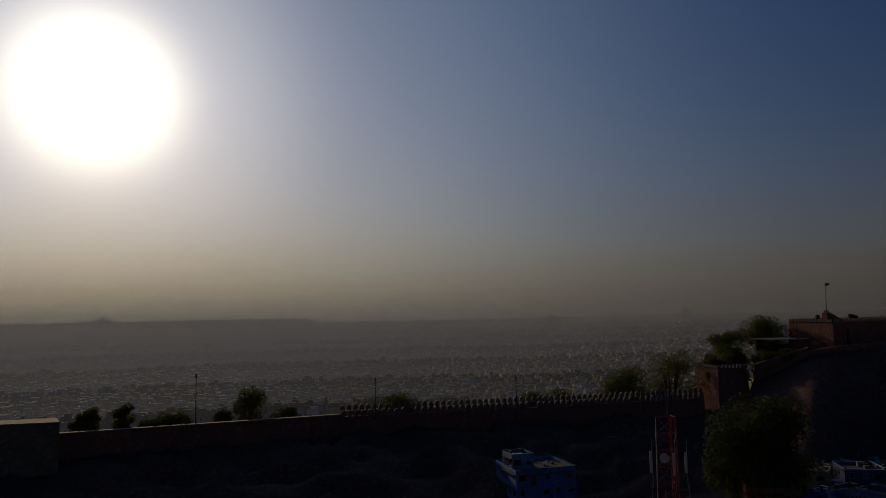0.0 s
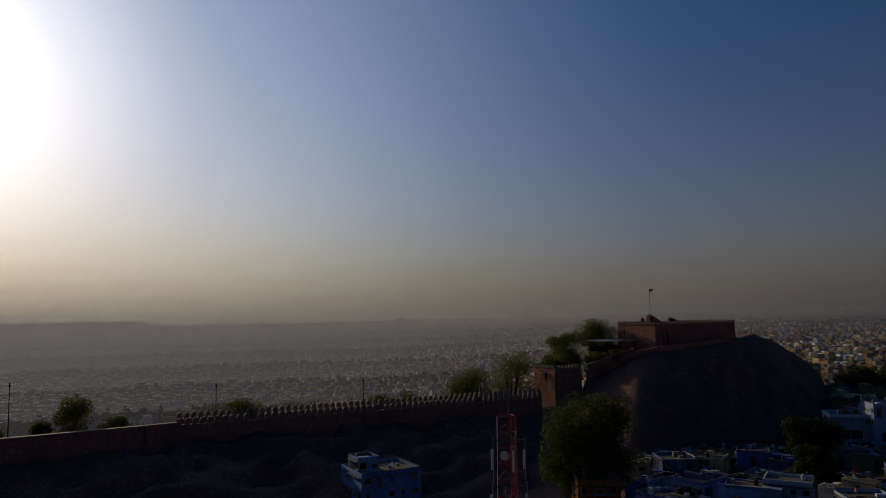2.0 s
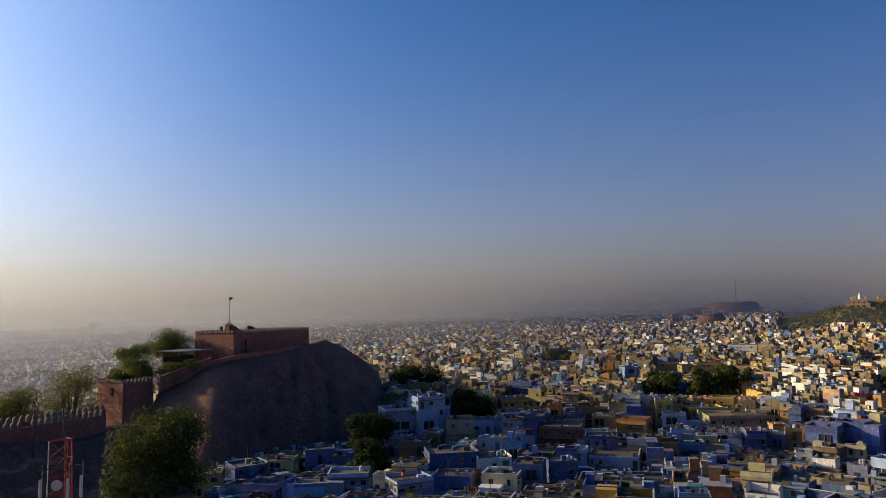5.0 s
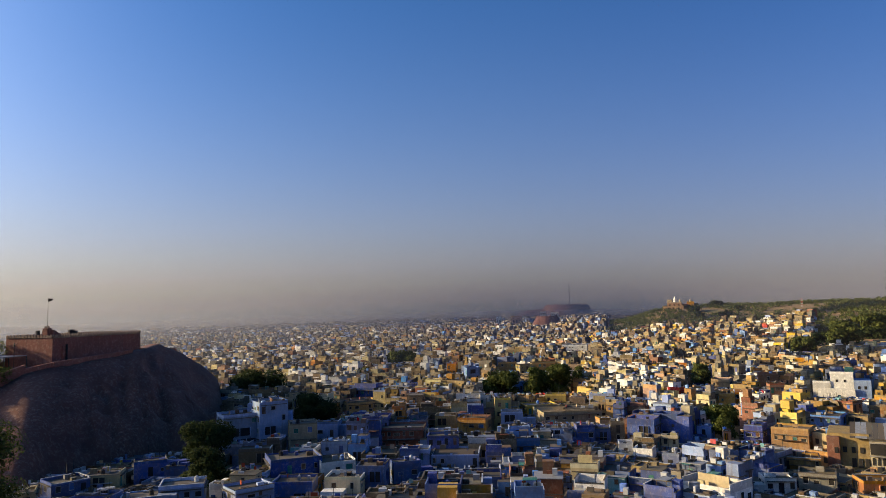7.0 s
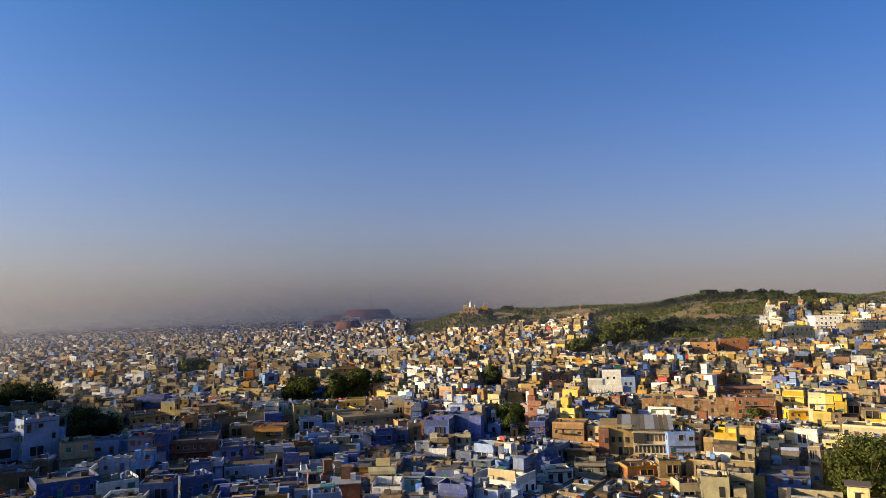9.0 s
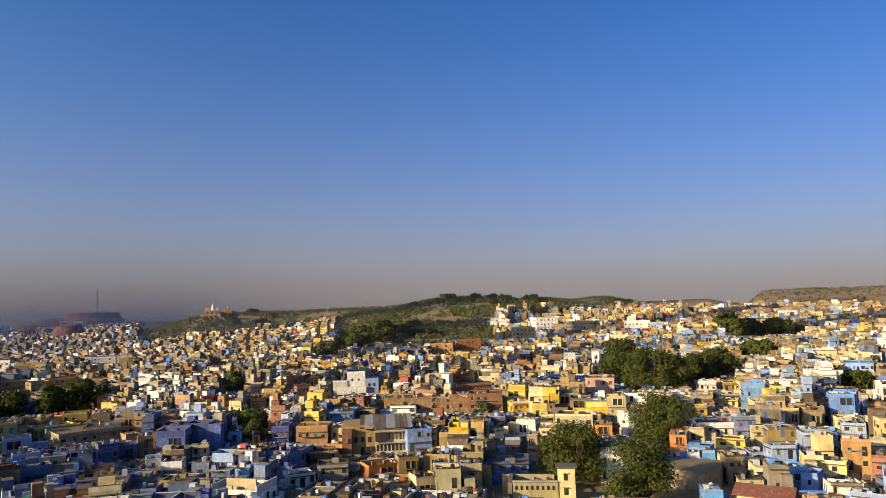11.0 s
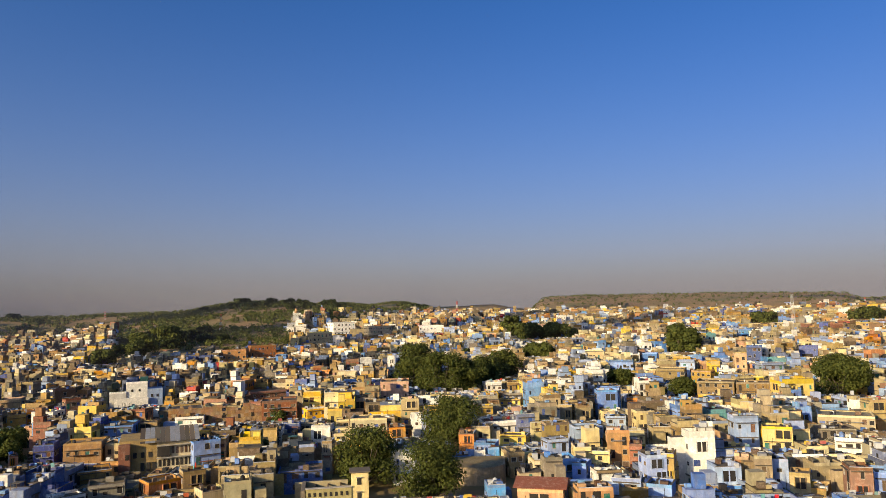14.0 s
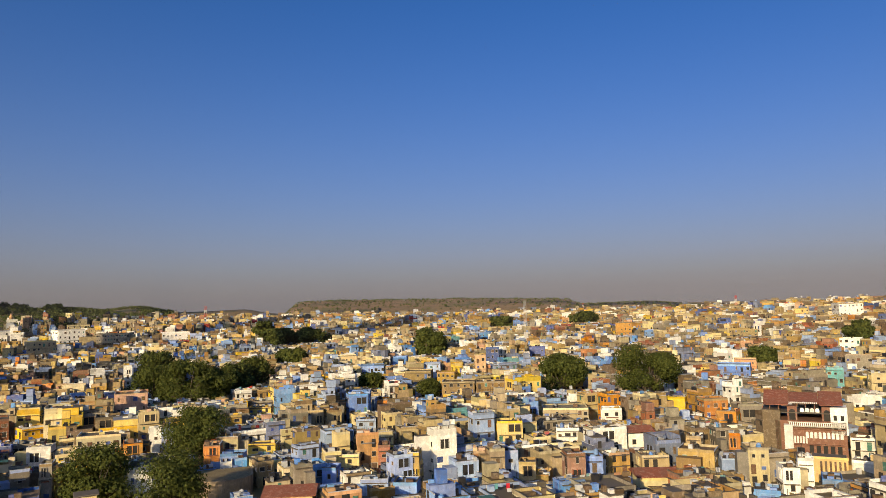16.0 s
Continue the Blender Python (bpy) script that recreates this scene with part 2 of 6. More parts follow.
class Boxes:
    """Many boxes as one mesh: rows of centre x, y, bottom z, sizes, turn in radians and material number."""

    def __init__(self):
        self.rows = []

    def add(self, x, y, z, sx, sy, sz, a, mat, top=None, only=-1):
        self.rows.append((x, y, z, sx, sy, sz, a, mat, mat if top is None else top, only))

    def mesh(self, name, materials):
        r = np.array(self.rows, dtype=float)
        k = len(r)
        c = np.array([(-1, -1, 0), (1, -1, 0), (1, 1, 0), (-1, 1, 0), (-1, -1, 1), (1, -1, 1), (1, 1, 1), (-1, 1, 1)], float) * (0.5, 0.5, 1)
        p = c[None] * r[:, None, 3:6]
        ca, sa = np.cos(r[:, 6])[:, None], np.sin(r[:, 6])[:, None]
        v = np.stack([p[..., 0] * ca - p[..., 1] * sa + r[:, None, 0], p[..., 0] * sa + p[..., 1] * ca + r[:, None, 1], p[..., 2] + r[:, None, 2]], -1)
        f = np.array([(0, 1, 5, 4), (1, 2, 6, 5), (2, 3, 7, 6), (3, 0, 4, 7), (4, 5, 6, 7)])
        keep = (r[:, 9:10] < 0) | (r[:, 9:10] == np.arange(5)[None])
        faces = (f[None] + 8 * np.arange(k)[:, None, None])[keep]
        mats = np.stack([r[:, 7]] * 4 + [r[:, 8]], -1)[keep].astype(np.int32)
        used, idx = np.unique(faces.reshape(-1), return_inverse=True)
        me = bpy.data.meshes.new(name)
        me.vertices.add(len(used))
        me.vertices.foreach_set("co", v.reshape(-1, 3)[used].reshape(-1))
        me.loops.add(len(idx))
        me.loops.foreach_set("vertex_index", idx.astype(np.int32))
        me.polygons.add(len(faces))
        me.polygons.foreach_set("loop_start", np.arange(0, 4 * len(faces), 4, dtype=np.int32))
        me.polygons.foreach_set("material_index", mats)
        me.polygons.foreach_set("use_smooth", np.zeros(len(faces), dtype=bool))
        me.update(calc_edges=True)
        for mat in materials:
            me.materials.append(mat)
        return me


def grid_mesh(name, xs, ys, height, material):
    """A sheet over the places xs by ys (arrays of world places, same shape)."""
    h, w = xs.shape
    co = np.stack([xs, ys, height], -1).reshape(-1, 3)
    i = np.arange(h * w).reshape(h, w)
    f = np.stack([i[:-1, :-1], i[:-1, 1:], i[1:, 1:], i[1:, :-1]], -1).reshape(-1, 4)
    me = bpy.data.meshes.new(name)
    me.from_pydata(co.tolist(), [], f.tolist())
    me.materials.append(material)
    for p in me.polygons:
        p.use_smooth = True
    return new(name, me)


# ---------------------------------------------------------------- the lie of the land
# heights along rays from the rampart: a bearing (degrees clockwise from +y), and the ground's level at each of STEPS metres
STEPS = [0, 150, 300, 400, 500, 600, 700, 850, 1000, 1200, 1600, 2000, 3000, 4900]
LAND = {}


def along(bearing, *levels):
    LAND[bearing] = levels


along(-180, 0, 0, 0, 0, 0, 0, 0, 0, 0, 0, 0, 0, 0, 0)
along(-50, 0, 0, -16, -20, -20, -20, -20, -20, -20, -20, -20, -20, -20, -18)
along(5, 0, 0, -14, -20, -20, -20, -20, -20, -20, -20, -20, -20, -20, -18)
along(30, 2, 2, 0, -4, -8, -8, -8, -8, -8, -8, -8, -8, -8, -8)
along(39, 2, 2, 1, -2, -4, -4, -4, -4, -4, -4, -4, -4, -4, -6)
along(52, 0, 1, 0, 0, 0, 0, 0, 0, 0, 0, 0, 0, 0, -3)
along(64, 0, 0, 0, 0, 0, 0, 0, 1, 2, 2, 2, 2, 2, 0)
along(70, 0, 0, 0, 0, 0, 0, 0, 5, 14, 16, 12, 10, 6, 0)
along(75, 0, 0, 0, 0, 0, 1, 3, 14, 38, 30, 15, 10, 6, 0)
along(80, 0, 0, 0, 0, 1, 2, 5, 17, 38, 34, 20, 12, 6, 0)
along(88, 0, 0, 0, 1, 5, 13, 21, 32, 40, 34, 20, 12, 6, 0)
along(94, 0, 0, 1, 2, 6, 14, 24, 39, 52, 44, 24, 12, 6, 0)
along(101, 0, 0, 1, 3, 7, 13, 22, 37, 46, 38, 24, 12, 6, 0)
along(105.5, 0, 0, 1, 3, 7, 14, 24, 30, 38, 48, 24, 12, 6, 0)
along(108, 0, 0, 1, 3, 7, 14, 24, 28, 30, 40, 20, 12, 6, 0)
along(113, 0, 0, 1, 4, 8, 15, 22, 26, 28, 42, 24, 18, 12, 5)
along(115.3, 0, 0, 1, 4, 8, 15, 22, 26, 27, 34, 24, 18, 12, 5)
along(117, 0, 0, 1, 4, 8, 15, 22, 26, 24, 22, 24, 24, 20, 10)
along(130, 0, 0, 1, 4, 8, 13, 19, 24, 23, 20, 24, 34, 30, 15)
along(145, 0, 0, 1, 4, 8, 13, 19, 24, 23, 20, 24, 34, 26, 12)
along(158, 0, 0, 1, 4, 9, 16, 24, 28, 26, 22, 22, 24, 20, 10)
along(180, 0, 0, 1, 4, 9, 16, 24, 28, 26, 22, 20, 20, 16, 10)
AZS = np.array(sorted(LAND), float)
LEVELS = np.array([LAND[a] for a in sorted(LAND)], float)


def level(x, y):
    """The ground's height at arrays x, y, without the rocks."""
    x, y = np.atleast_1d(np.asarray(x, float)), np.atleast_1d(np.asarray(y, float))
    d = np.hypot(x, y)
    az = np.degrees(np.arctan2(x, y))
    i = np.clip(np.searchsorted(AZS, az, side="right") - 1, 0, len(AZS) - 2)
    f = np.clip((az - AZS[i]) / (AZS[i + 1] - AZS[i]), 0, 1)
    f = f * f * (3 - 2 * f)
    s = np.array(STEPS, float)
    j = np.clip(np.searchsorted(s, d, side="right") - 1, 0, len(s) - 2)
    g = np.clip((d - s[j]) / (s[j + 1] - s[j]), 0, 1)
    g = g * g * (3 - 2 * g) * 0.5 + g * 0.5
    lo = LEVELS[i, j] * (1 - g) + LEVELS[i, j + 1] * g
    hi = LEVELS[i + 1, j] * (1 - g) + LEVELS[i + 1, j + 1] * g
    z = lo * (1 - f) + hi * f
    # the long low hill under the far palace
    z = z + 29 * np.exp(-(((d - 4300) / 350) ** 2)) * np.clip((-10.2 - az) / 0.5, 0, 1) * np.clip((az + 75) / 10, 0, 1)
    # the brown table-topped hill beyond the houses, and the lower spur beside it
    crest = np.interp(az, [116.0, 117.2, 120, 130, 138.6, 139.6, 145, 148, 151, 155, 158, 161], [20, 57, 60, 57, 48.5, 33, 36, 24, 20, 13, 20, 28])
    table = np.clip((d - 1350) / 550, 0, 1) * np.clip((3100 - d) / 600, 0, 1) * ((az > 115.9) & (az < 170))
    z = np.where(table > 0, np.maximum(z * (1 - table), 0) + crest * table ** 0.7, z)
    # the fort's own crag, on which the camera stands
    return np.maximum(z, 38.3 - 0.62 * np.maximum(d - 2.0, 0))


def level1(x, y):
    return float(level(x, y)[0])


def at(az, d):
    """A place by bearing in degrees and metres from the rampart."""
    return d * math.sin(radians(az)), d * math.cos(radians(az))


def seg_dist(x, y, pts):
    """Distance from arrays x, y to a polyline, and the share of the way along it."""
    best, where, total = np.full(x.shape, 1e9), np.zeros(x.shape), len(pts) - 1
    for k in range(total):
        (ax, ay), (bx, by) = pts[k], pts[k + 1]
        t = np.clip(((x - ax) * (bx - ax) + (y - ay) * (by - ay)) / ((bx - ax) ** 2 + (by - ay) ** 2), 0, 1)
        d = np.hypot(x - ax - t * (bx - ax), y - ay - t * (by - ay))
        where = np.where(d < best, (k + t) / total, where)
        best = np.minimum(best, d)
    return best, where


def fbm(x, y, scale, octaves=4):
    return np.array([noise.fractal((a / scale, b / scale, 3.1), 1.0, 2.0, octaves) for a, b in zip(x.ravel(), y.ravel())]).reshape(x.shape)


WALL_LINE = [at(-34, 163), at(-19.1, 165), at(-10.6, 168), at(-8.4, 174), at(0.5, 178), at(9.4, 187), at(16.2, 199), at(19.6, 208)]
# the bare hill by bearing: foot and brow before the rampart in metres, and the brow's level
HILL_BEARING = [15.0, 17.0, 19.5, 22.6, 23.2, 26.8, 28.4, 34.2, 35.4, 37.2, 38.7, 39.6, 40.1, 40.8]
HILL_BROW = [190, 196, 204, 211, 217, 223, 226, 250, 274, 286, 295, 300, 302, 302]
HILL_LEVEL = [6.0, 8.0, 11.5, 13.0, 18.6, 26.2, 27.6, 29.8, 31.0, 26.4, 20.4, 15.0, 7.0, -9.0]
HILL_FOOT = [150, 152, 156, 164, 168, 172, 186, 206, 209, 214, 218, 220, 222, 224]


def hill_share(x, y):
    """How far up the bare hill's front a place lies, 0 at its foot and 1 at its brow, and the metres past the brow."""
    r, az = np.hypot(x, y), np.degrees(np.arctan2(x, y))
    foot, brow = np.interp(az, HILL_BEARING, HILL_FOOT), np.interp(az, HILL_BEARING, HILL_BROW)
    return np.clip((r - foot) / (brow - foot), 0, 1), r - brow, az


def rocks(x, y):
    """Height of the rocky ridge under the wall and of the bare hill at its end."""
    d, w = seg_dist(x, y, WALL_LINE)
    inside = (np.hypot(x, y) < 185).astype(float)
    ridge = 11.0 - np.maximum(d - 5, 0) * np.where(inside > 0, 0.30, 0.62)
    share, past, az = hill_share(x, y)
    top = np.interp(az, HILL_BEARING, HILL_LEVEL)
    hill = (top + 3) * share ** np.interp(az, [21, 28], [1.1, 0.52]) - 3
    flat = np.interp(az, [17, 23, 26, 34.4, 35.6], [4, 16, 34, 34, 0])
    hill = hill - (np.maximum(past - flat, 0) / np.interp(az, [22, 30, 36, 40], [5.0, 6.0, 9.0, 12.0])) ** 1.8
    hill = np.where((az > 14) & (az < 41.5), hill, -30)
    return np.maximum(ridge, hill)


# ---------------------------------------------------------------- ground and rocks
def build_ground():
    az = np.radians(np.concatenate([np.arange(-180, -45, 5), np.arange(-45, 170, 0.75), np.arange(170, 180.1, 5)]))
    r = np.concatenate([[0.0], np.arange(1.0, 40, 4), np.arange(40, 400, 6), np.geomspace(400, 4900, 110)])
    rr, aa = np.meshgrid(r, az, indexing="ij")
    x, y = rr * np.sin(aa), rr * np.cos(aa)
    z = level(x.ravel(), y.ravel()).reshape(x.shape)
    z = z + np.where(rr > 900, fbm(x, y, 160.0, 3) * 1.5, 0)
    return tagged(grid_mesh("ground", x, y, z, M_ground), "dusty brown earth of streets, slopes and plain", "ground", kind="structure")


build_ground()


def build_rock():
    x, y = np.meshgrid(np.arange(-150, 265, 1.8), np.arange(60, 400, 1.8))
    base = level(x.ravel(), y.ravel()).reshape(x.shape)
    z = rocks(x, y)
    ledge = np.abs(fbm(x * 0.8 + y * 0.6, y * 1.7 - x * 0.9, 17.0, 5))
    rough = 1.6 - ledge * 5.2 + fbm(x + 500, y, 5.0, 4) * 1.1
    share, past, az = hill_share(x, y)
    gully = np.maximum(0, 1 - np.abs(fbm(az * 5.0, np.hypot(x, y) * 0.12 + az, 9.0, 3)) * 5.0)
    calm = np.where(az > 16, np.clip(1.15 - 1.1 * share ** 3, 0.08, 1), 1.0)
    calm = calm * np.interp(az, [22, 23, 28, 30], [1, 0.12, 0.12, 1])
    rough = np.where(az > 16, np.minimum(rough, 0.8) * 1.2 - 3.2 * gully, rough) * calm
    z = np.where(z > base - 4, z + rough * np.clip((z - base + 3) / 9, 0, 1), z)
    # bare rock also floors the hollow between the wall and the fort's crag
    hollow = (az < 30) & (np.hypot(x, y) < 190)
    z = np.maximum(z, np.where(hollow, base + 0.35 + np.maximum(rough, -0.2) * 0.2, base - 3.0))
    return tagged(grid_mesh("rock_hill", x, y, z, M_rock), "bare dark reddish sandstone crag under the fort wall", "rock", kind="structure")


rock = build_rock()
ROCK_Z = {}
for v in rock.data.vertices:
    ROCK_Z[(round((v.co.x + 150) / 1.8), round((v.co.y - 60) / 1.8))] = v.co.z


def floor_at(x, y):
    """The ground or rock level at a place."""
    k = (round((x + 150) / 1.8), round((y - 60) / 1.8))
    return max(level1(x, y), ROCK_Z.get(k, -99))


# ---------------------------------------------------------------- fort wall
def merlon_mesh(w, t, h):
    """A pointed fort merlon: straight sides and an arched tip."""
    bm = bmesh.new()
    pts = [(-w / 2, 0), (w / 2, 0), (w / 2, h * 0.5), (w * 0.36, h * 0.78), (0, h), (-w * 0.36, h * 0.78), (-w / 2, h * 0.5)]
    a = [bm.verts.new((x, -t / 2, z)) for x, z in pts]
    b = [bm.verts.new((x, t / 2, z)) for x, z in pts]
    bm.faces.new(a)
    bm.faces.new(b[::-1])
    for i in range(len(pts)):
        j = (i + 1) % len(pts)
        bm.faces.new((a[j], a[i], b[i], b[j]))
    bmesh.ops.recalc_face_normals(bm, faces=bm.faces)
    me = bpy.data.meshes.new("merlon")
    bm.to_mesh(me)
    bm.free()
    me.materials.append(M_merlon)
    return me


MERLON = merlon_mesh(1.15, 0.5, 1.5)
MERLON_SMALL = merlon_mesh(0.8, 0.4, 0.95)


def merlon_row(parent, a, b, z, step, mesh, skip=0.0):
    """Merlons in a row from a to b on the level z, as pieces of parent."""
    a, b = Vector((*a, z)), Vector((*b, z))
    k = max(1, int((b - a).length / step))
    turn = math.degrees(math.atan2(b.y - a.y, b.x - a.x))
    for i in range(k):
        if random.random() < skip:
            continue
        p = a.lerp(b, (i + 0.5) / k)
        ob = new("merlon", mesh)
        ob.parent = parent
        ob.matrix_basis = pose(p.x, p.y, p.z, random.uniform(-1, 1), random.uniform(-1.5, 1.5), turn) @ Matrix.Diagonal((1, 1, random.uniform(0.92, 1.04), 1))


def wall_strip(bm, a, b, z0a, z0b, z1a, z1b, thick):
    """A straight thick wall from a to b with its own foot and head levels at the ends."""
    a, b = Vector(a), Vector(b)
    n = Vector((-(b - a).y, (b - a).x)).normalized() * thick / 2
    v = []
    for p, z0, z1 in ((a, z0a, z1a), (b, z0b, z1b)):
        for s in (-1, 1):
            q = p + n * s
            v += [bm.verts.new((q.x, q.y, z0)), bm.verts.new((q.x, q.y, z1))]
    for f in ((0, 4, 5, 1), (2, 3, 7, 6), (1, 5, 7, 3), (0, 1, 3, 2), (4, 6, 7, 5)):
        bm.faces.new([v[i] for i in f])


def fort_wall():
    root = tagged(new("fort_wall"), "long red sandstone fort wall with two rows of pointed merlons", "fort wall")
    bm = bmesh.new()
    line = WALL_LINE[3:]
    for a, b in zip(line, line[1:]):
        wall_strip(bm, a, b, 4, 4, 15.6, 15.6, 1.4)
    part("wall", bm, M_fort, root)
    bm = bmesh.new()
    back = [tuple(np.array(p) * (1 + 5.0 / np.hypot(*p))) for p in line]
    for a, b in zip(back, back[1:]):
        wall_strip(bm, a, b, 4, 4, 16.3, 16.3, 1.0)
    part("outer_wall", bm, M_fort, root)
    for a, b in zip(line, line[1:]):
        merlon_row(root, a, b, 15.6, 1.55, MERLON, 0.03)
    for a, b in zip(back, back[1:]):
        merlon_row(root, a, b, 16.3, 1.55, MERLON, 0.03)
    # the plain stretch with a stone coping
    bm = bmesh.new()
    heads = (17.6, 16.7, 16.6, 16.0)
    for a, b, za, zb in zip(WALL_LINE[:3], WALL_LINE[1:4], heads, heads[1:]):
        wall_strip(bm, a, b, 3, 3, za, zb, 1.2)
    root2 = tagged(new("terrace_wall"), "plain red terrace wall with a pale stone coping", "wall")
    part("wall", bm, M_fort, root2)
    bm = bmesh.new()
    for a, b, za, zb in zip(WALL_LINE[:3], WALL_LINE[1:4], heads, heads[1:]):
        wall_strip(bm, a, b, za, zb, za + 0.22, zb + 0.22, 1.5)
    part("coping", bm, M_merlon, root2)
    # the plain block that stands at the terrace's end
    root3 = tagged(new("terrace_block"), "low weathered plastered block at the end of the terrace", "building")
    bm = bmesh.new()
    wall_strip(bm, at(-36, 160), at(-28.2, 160), 3, 3, 21.0, 20.0, 6.0)
    part("wall", bm, WALL["weathered brown"], root3)
    bm = bmesh.new()
    wall_strip(bm, at(-36, 160), at(-28.2, 160), 21.0, 20.0, 21.3, 20.3, 6.5)
    part("coping", bm, WALL["weathered brown"], root3)


fort_wall()


def ring_of_merlons(parent, corners, z, step, mesh):
    for a, b in zip(corners, corners[1:] + corners[:1]):
        merlon_row(parent, a, b, z, step, mesh)


def rect_corners(cx, cy, heading, right, back):
    """Corners of a rectangle from its near corner; heading: bearing of its right-hand face."""
    h = radians(heading)
    r, b = Vector((math.sin(h), math.cos(h))) * right, Vector((-math.cos(h), math.sin(h))) * back
    c = Vector((cx, cy))
    return [tuple(c), tuple(c + r), tuple(c + r + b), tuple(c + b)]


def prism(bm, corners, z0, z1, batter=0.0):
    c = Vector((sum(p[0] for p in corners) / len(corners), sum(p[1] for p in corners) / len(corners)))
    lo = [bm.verts.new((*(Vector(p) + (Vector(p) - c).normalized() * batter), z0)) for p in corners]
    hi = [bm.verts.new((*p, z1)) for p in corners]
    k = len(corners)
    for i in range(k):
        bm.faces.new((lo[i], lo[(i + 1) % k], hi[(i + 1) % k], hi[i]))
    bm.faces.new(hi)
    bmesh.ops.recalc_face_normals(bm, faces=bm.faces)


def face_frame(a, b, s):
    """A place a share s along the face from a to b and the turn that looks out of it."""
    a, b = Vector(a), Vector(b)
    return a.lerp(b, s), math.degrees(math.atan2((b - a).y, (b - a).x))


def bastion():
    c = rect_corners(76.2, 201.0, 80, 9.0, 12.4)
    root = tagged(new("bastion"), "square red sandstone bastion with a shuttered window and merlons", "bastion")
    bm = bmesh.new()
    prism(bm, c, 10.0, 22.6, 0.5)
    part("wall", bm, M_fort, root)
    bm = bmesh.new()
    prism(bm, [tuple(Vector(p) * 1.0) for p in c], 22.6, 22.95, -0.25)
    part("string_course", bm, M_merlon, root)
    ring_of_merlons(root, c, 22.9, 1.0, MERLON_SMALL)
    p, turn = face_frame(c[3], c[0], 0.55)
    bm = bmesh.new()
    box(bm, p.x, p.y, 19.2, 1.5, 0.5, 2.1, turn, 0.04)
    box(bm, p.x, p.y, 21.3, 2.0, 1.0, 0.18, turn)
    w = part("window", bm, M_fort, root)
    bm = bmesh.new()
    box(bm, p.x, p.y, 19.4, 1.05, 0.62, 1.7, turn)
    part("shutter", bm, M_dark, w)


bastion()


def hill_palace():
    c = rect_corners(112.1, 206.5, 70.7, 39.0, 16.1)
    root = tagged(new("hilltop_building"), "long low red sandstone building with battlements, flagpole and gate turret", "fort building")
    bm = bmesh.new()
    prism(bm, c, 22.0, 34.9, 0.4)
    part("wall", bm, M_fort, root)
    bm = bmesh.new()
    prism(bm, c, 34.9, 35.15, -0.2)
    part("string_course", bm, M_merlon, root)
    ring_of_merlons(root, c, 35.1, 1.05, MERLON_SMALL)
    # turret by the near corner, and the stair ramp beside it
    p, turn = face_frame(c[3], c[0], 0.86)
    bm = bmesh.new()
    box(bm, p.x + 0.6, p.y + 0.6, 34.9, 1.7, 1.7, 2.7, turn, 0.06)
    box(bm, p.x + 0.6, p.y + 0.6, 37.6, 1.95, 1.95, 0.2, turn)
    t = part("turret", bm, M_fort, root)
    for s in (-0.5, 0.5):
        ob = new("merlon", MERLON_SMALL)
        ob.parent = root
        ob.matrix_basis = pose(p.x + 0.6 + s * math.cos(radians(turn)), p.y + 0.6 + s * math.sin(radians(turn)), 37.75, 0, 0, turn) @ Matrix.Diagonal((0.8, 0.8, 0.8, 1))
    bm = bmesh.new()
    box(bm, p.x + 0.55, p.y + 0.2, 35.7, 0.7, 1.3, 1.6, turn)
    part("opening", bm, M_dark, t)
    bm = bmesh.new()
    q, turn2 = face_frame(c[0], c[1], 0.02)
    v = [bm.verts.new(co) for co in ((0, 0, 0), (4.6, 0, 0), (0, 0, 2.5), (0, 0.8, 0), (4.6, 0.8, 0), (0, 0.8, 2.5))]
    for f in ((0, 1, 2), (5, 4, 3), (0, 2, 5, 3), (1, 4, 5, 2), (0, 3, 4, 1)):
        bm.faces.new([v[i] for i in f])
    ramp_ob = part("stair_ramp", bm, M_fort, root)
    ramp_ob.matrix_basis = pose(q.x, q.y + 0.5, 34.9, 0, 0, turn2)
    # buttress with a pointed niche on the long face
    q, turn2 = face_frame(c[0], c[1], 0.10)
    bm = bmesh.new()
    box(bm, q.x, q.y, 24.0, 0.9, 1.0, 8.6, turn2, 0.05)
    part("buttress", bm, M_fort, root)
    q, turn2 = face_frame(c[0], c[1], 0.135)
    bm = bmesh.new()
    box(bm, q.x, q.y - 0.1, 24.0, 0.5, 0.6, 9.0, turn2)
    part("drain", bm, M_dark, root)
    bm = bmesh.new()
    rod(bm, (p.x + 0.8, p.y + 0.8, 37.0), (p.x + 0.8, p.y + 0.8, 46.6), 0.09, 8, 0.05)
    part("flagpole", bm, M_iron, root)
    bm = bmesh.new()
    g = [bm.verts.new((p.x + 0.8 + i * 0.32, p.y + 0.8 + 0.12 * math.sin(i * 1.4), 46.5 - j * (1.05 - 0.18 * i) - 0.04 * i)) for i in range(5) for j in range(2)]
    for i in range(4):
        bm.faces.new((g[2 * i], g[2 * i + 1], g[2 * i + 3], g[2 * i + 2]))
    part("flag", bm, M_flag, root)
    # rooftop clutter along the far end
    for s in (0.30, 0.38, 0.46, 0.66, 0.70):
        q, turn2 = face_frame(c[3], c[2], s)
        bm = bmesh.new()
        box(bm, q.x, q.y, 34.9, random.uniform(0.8, 2.2), 0.8, random.uniform(1.6, 2.2), turn2, 0.05)
        part("roof_block", bm, M_dark, root)
    # low terrace walls stepping down from the building
    walls = tagged(new("terrace_wall"), "low stone terrace wall stepping down the rock", "wall")
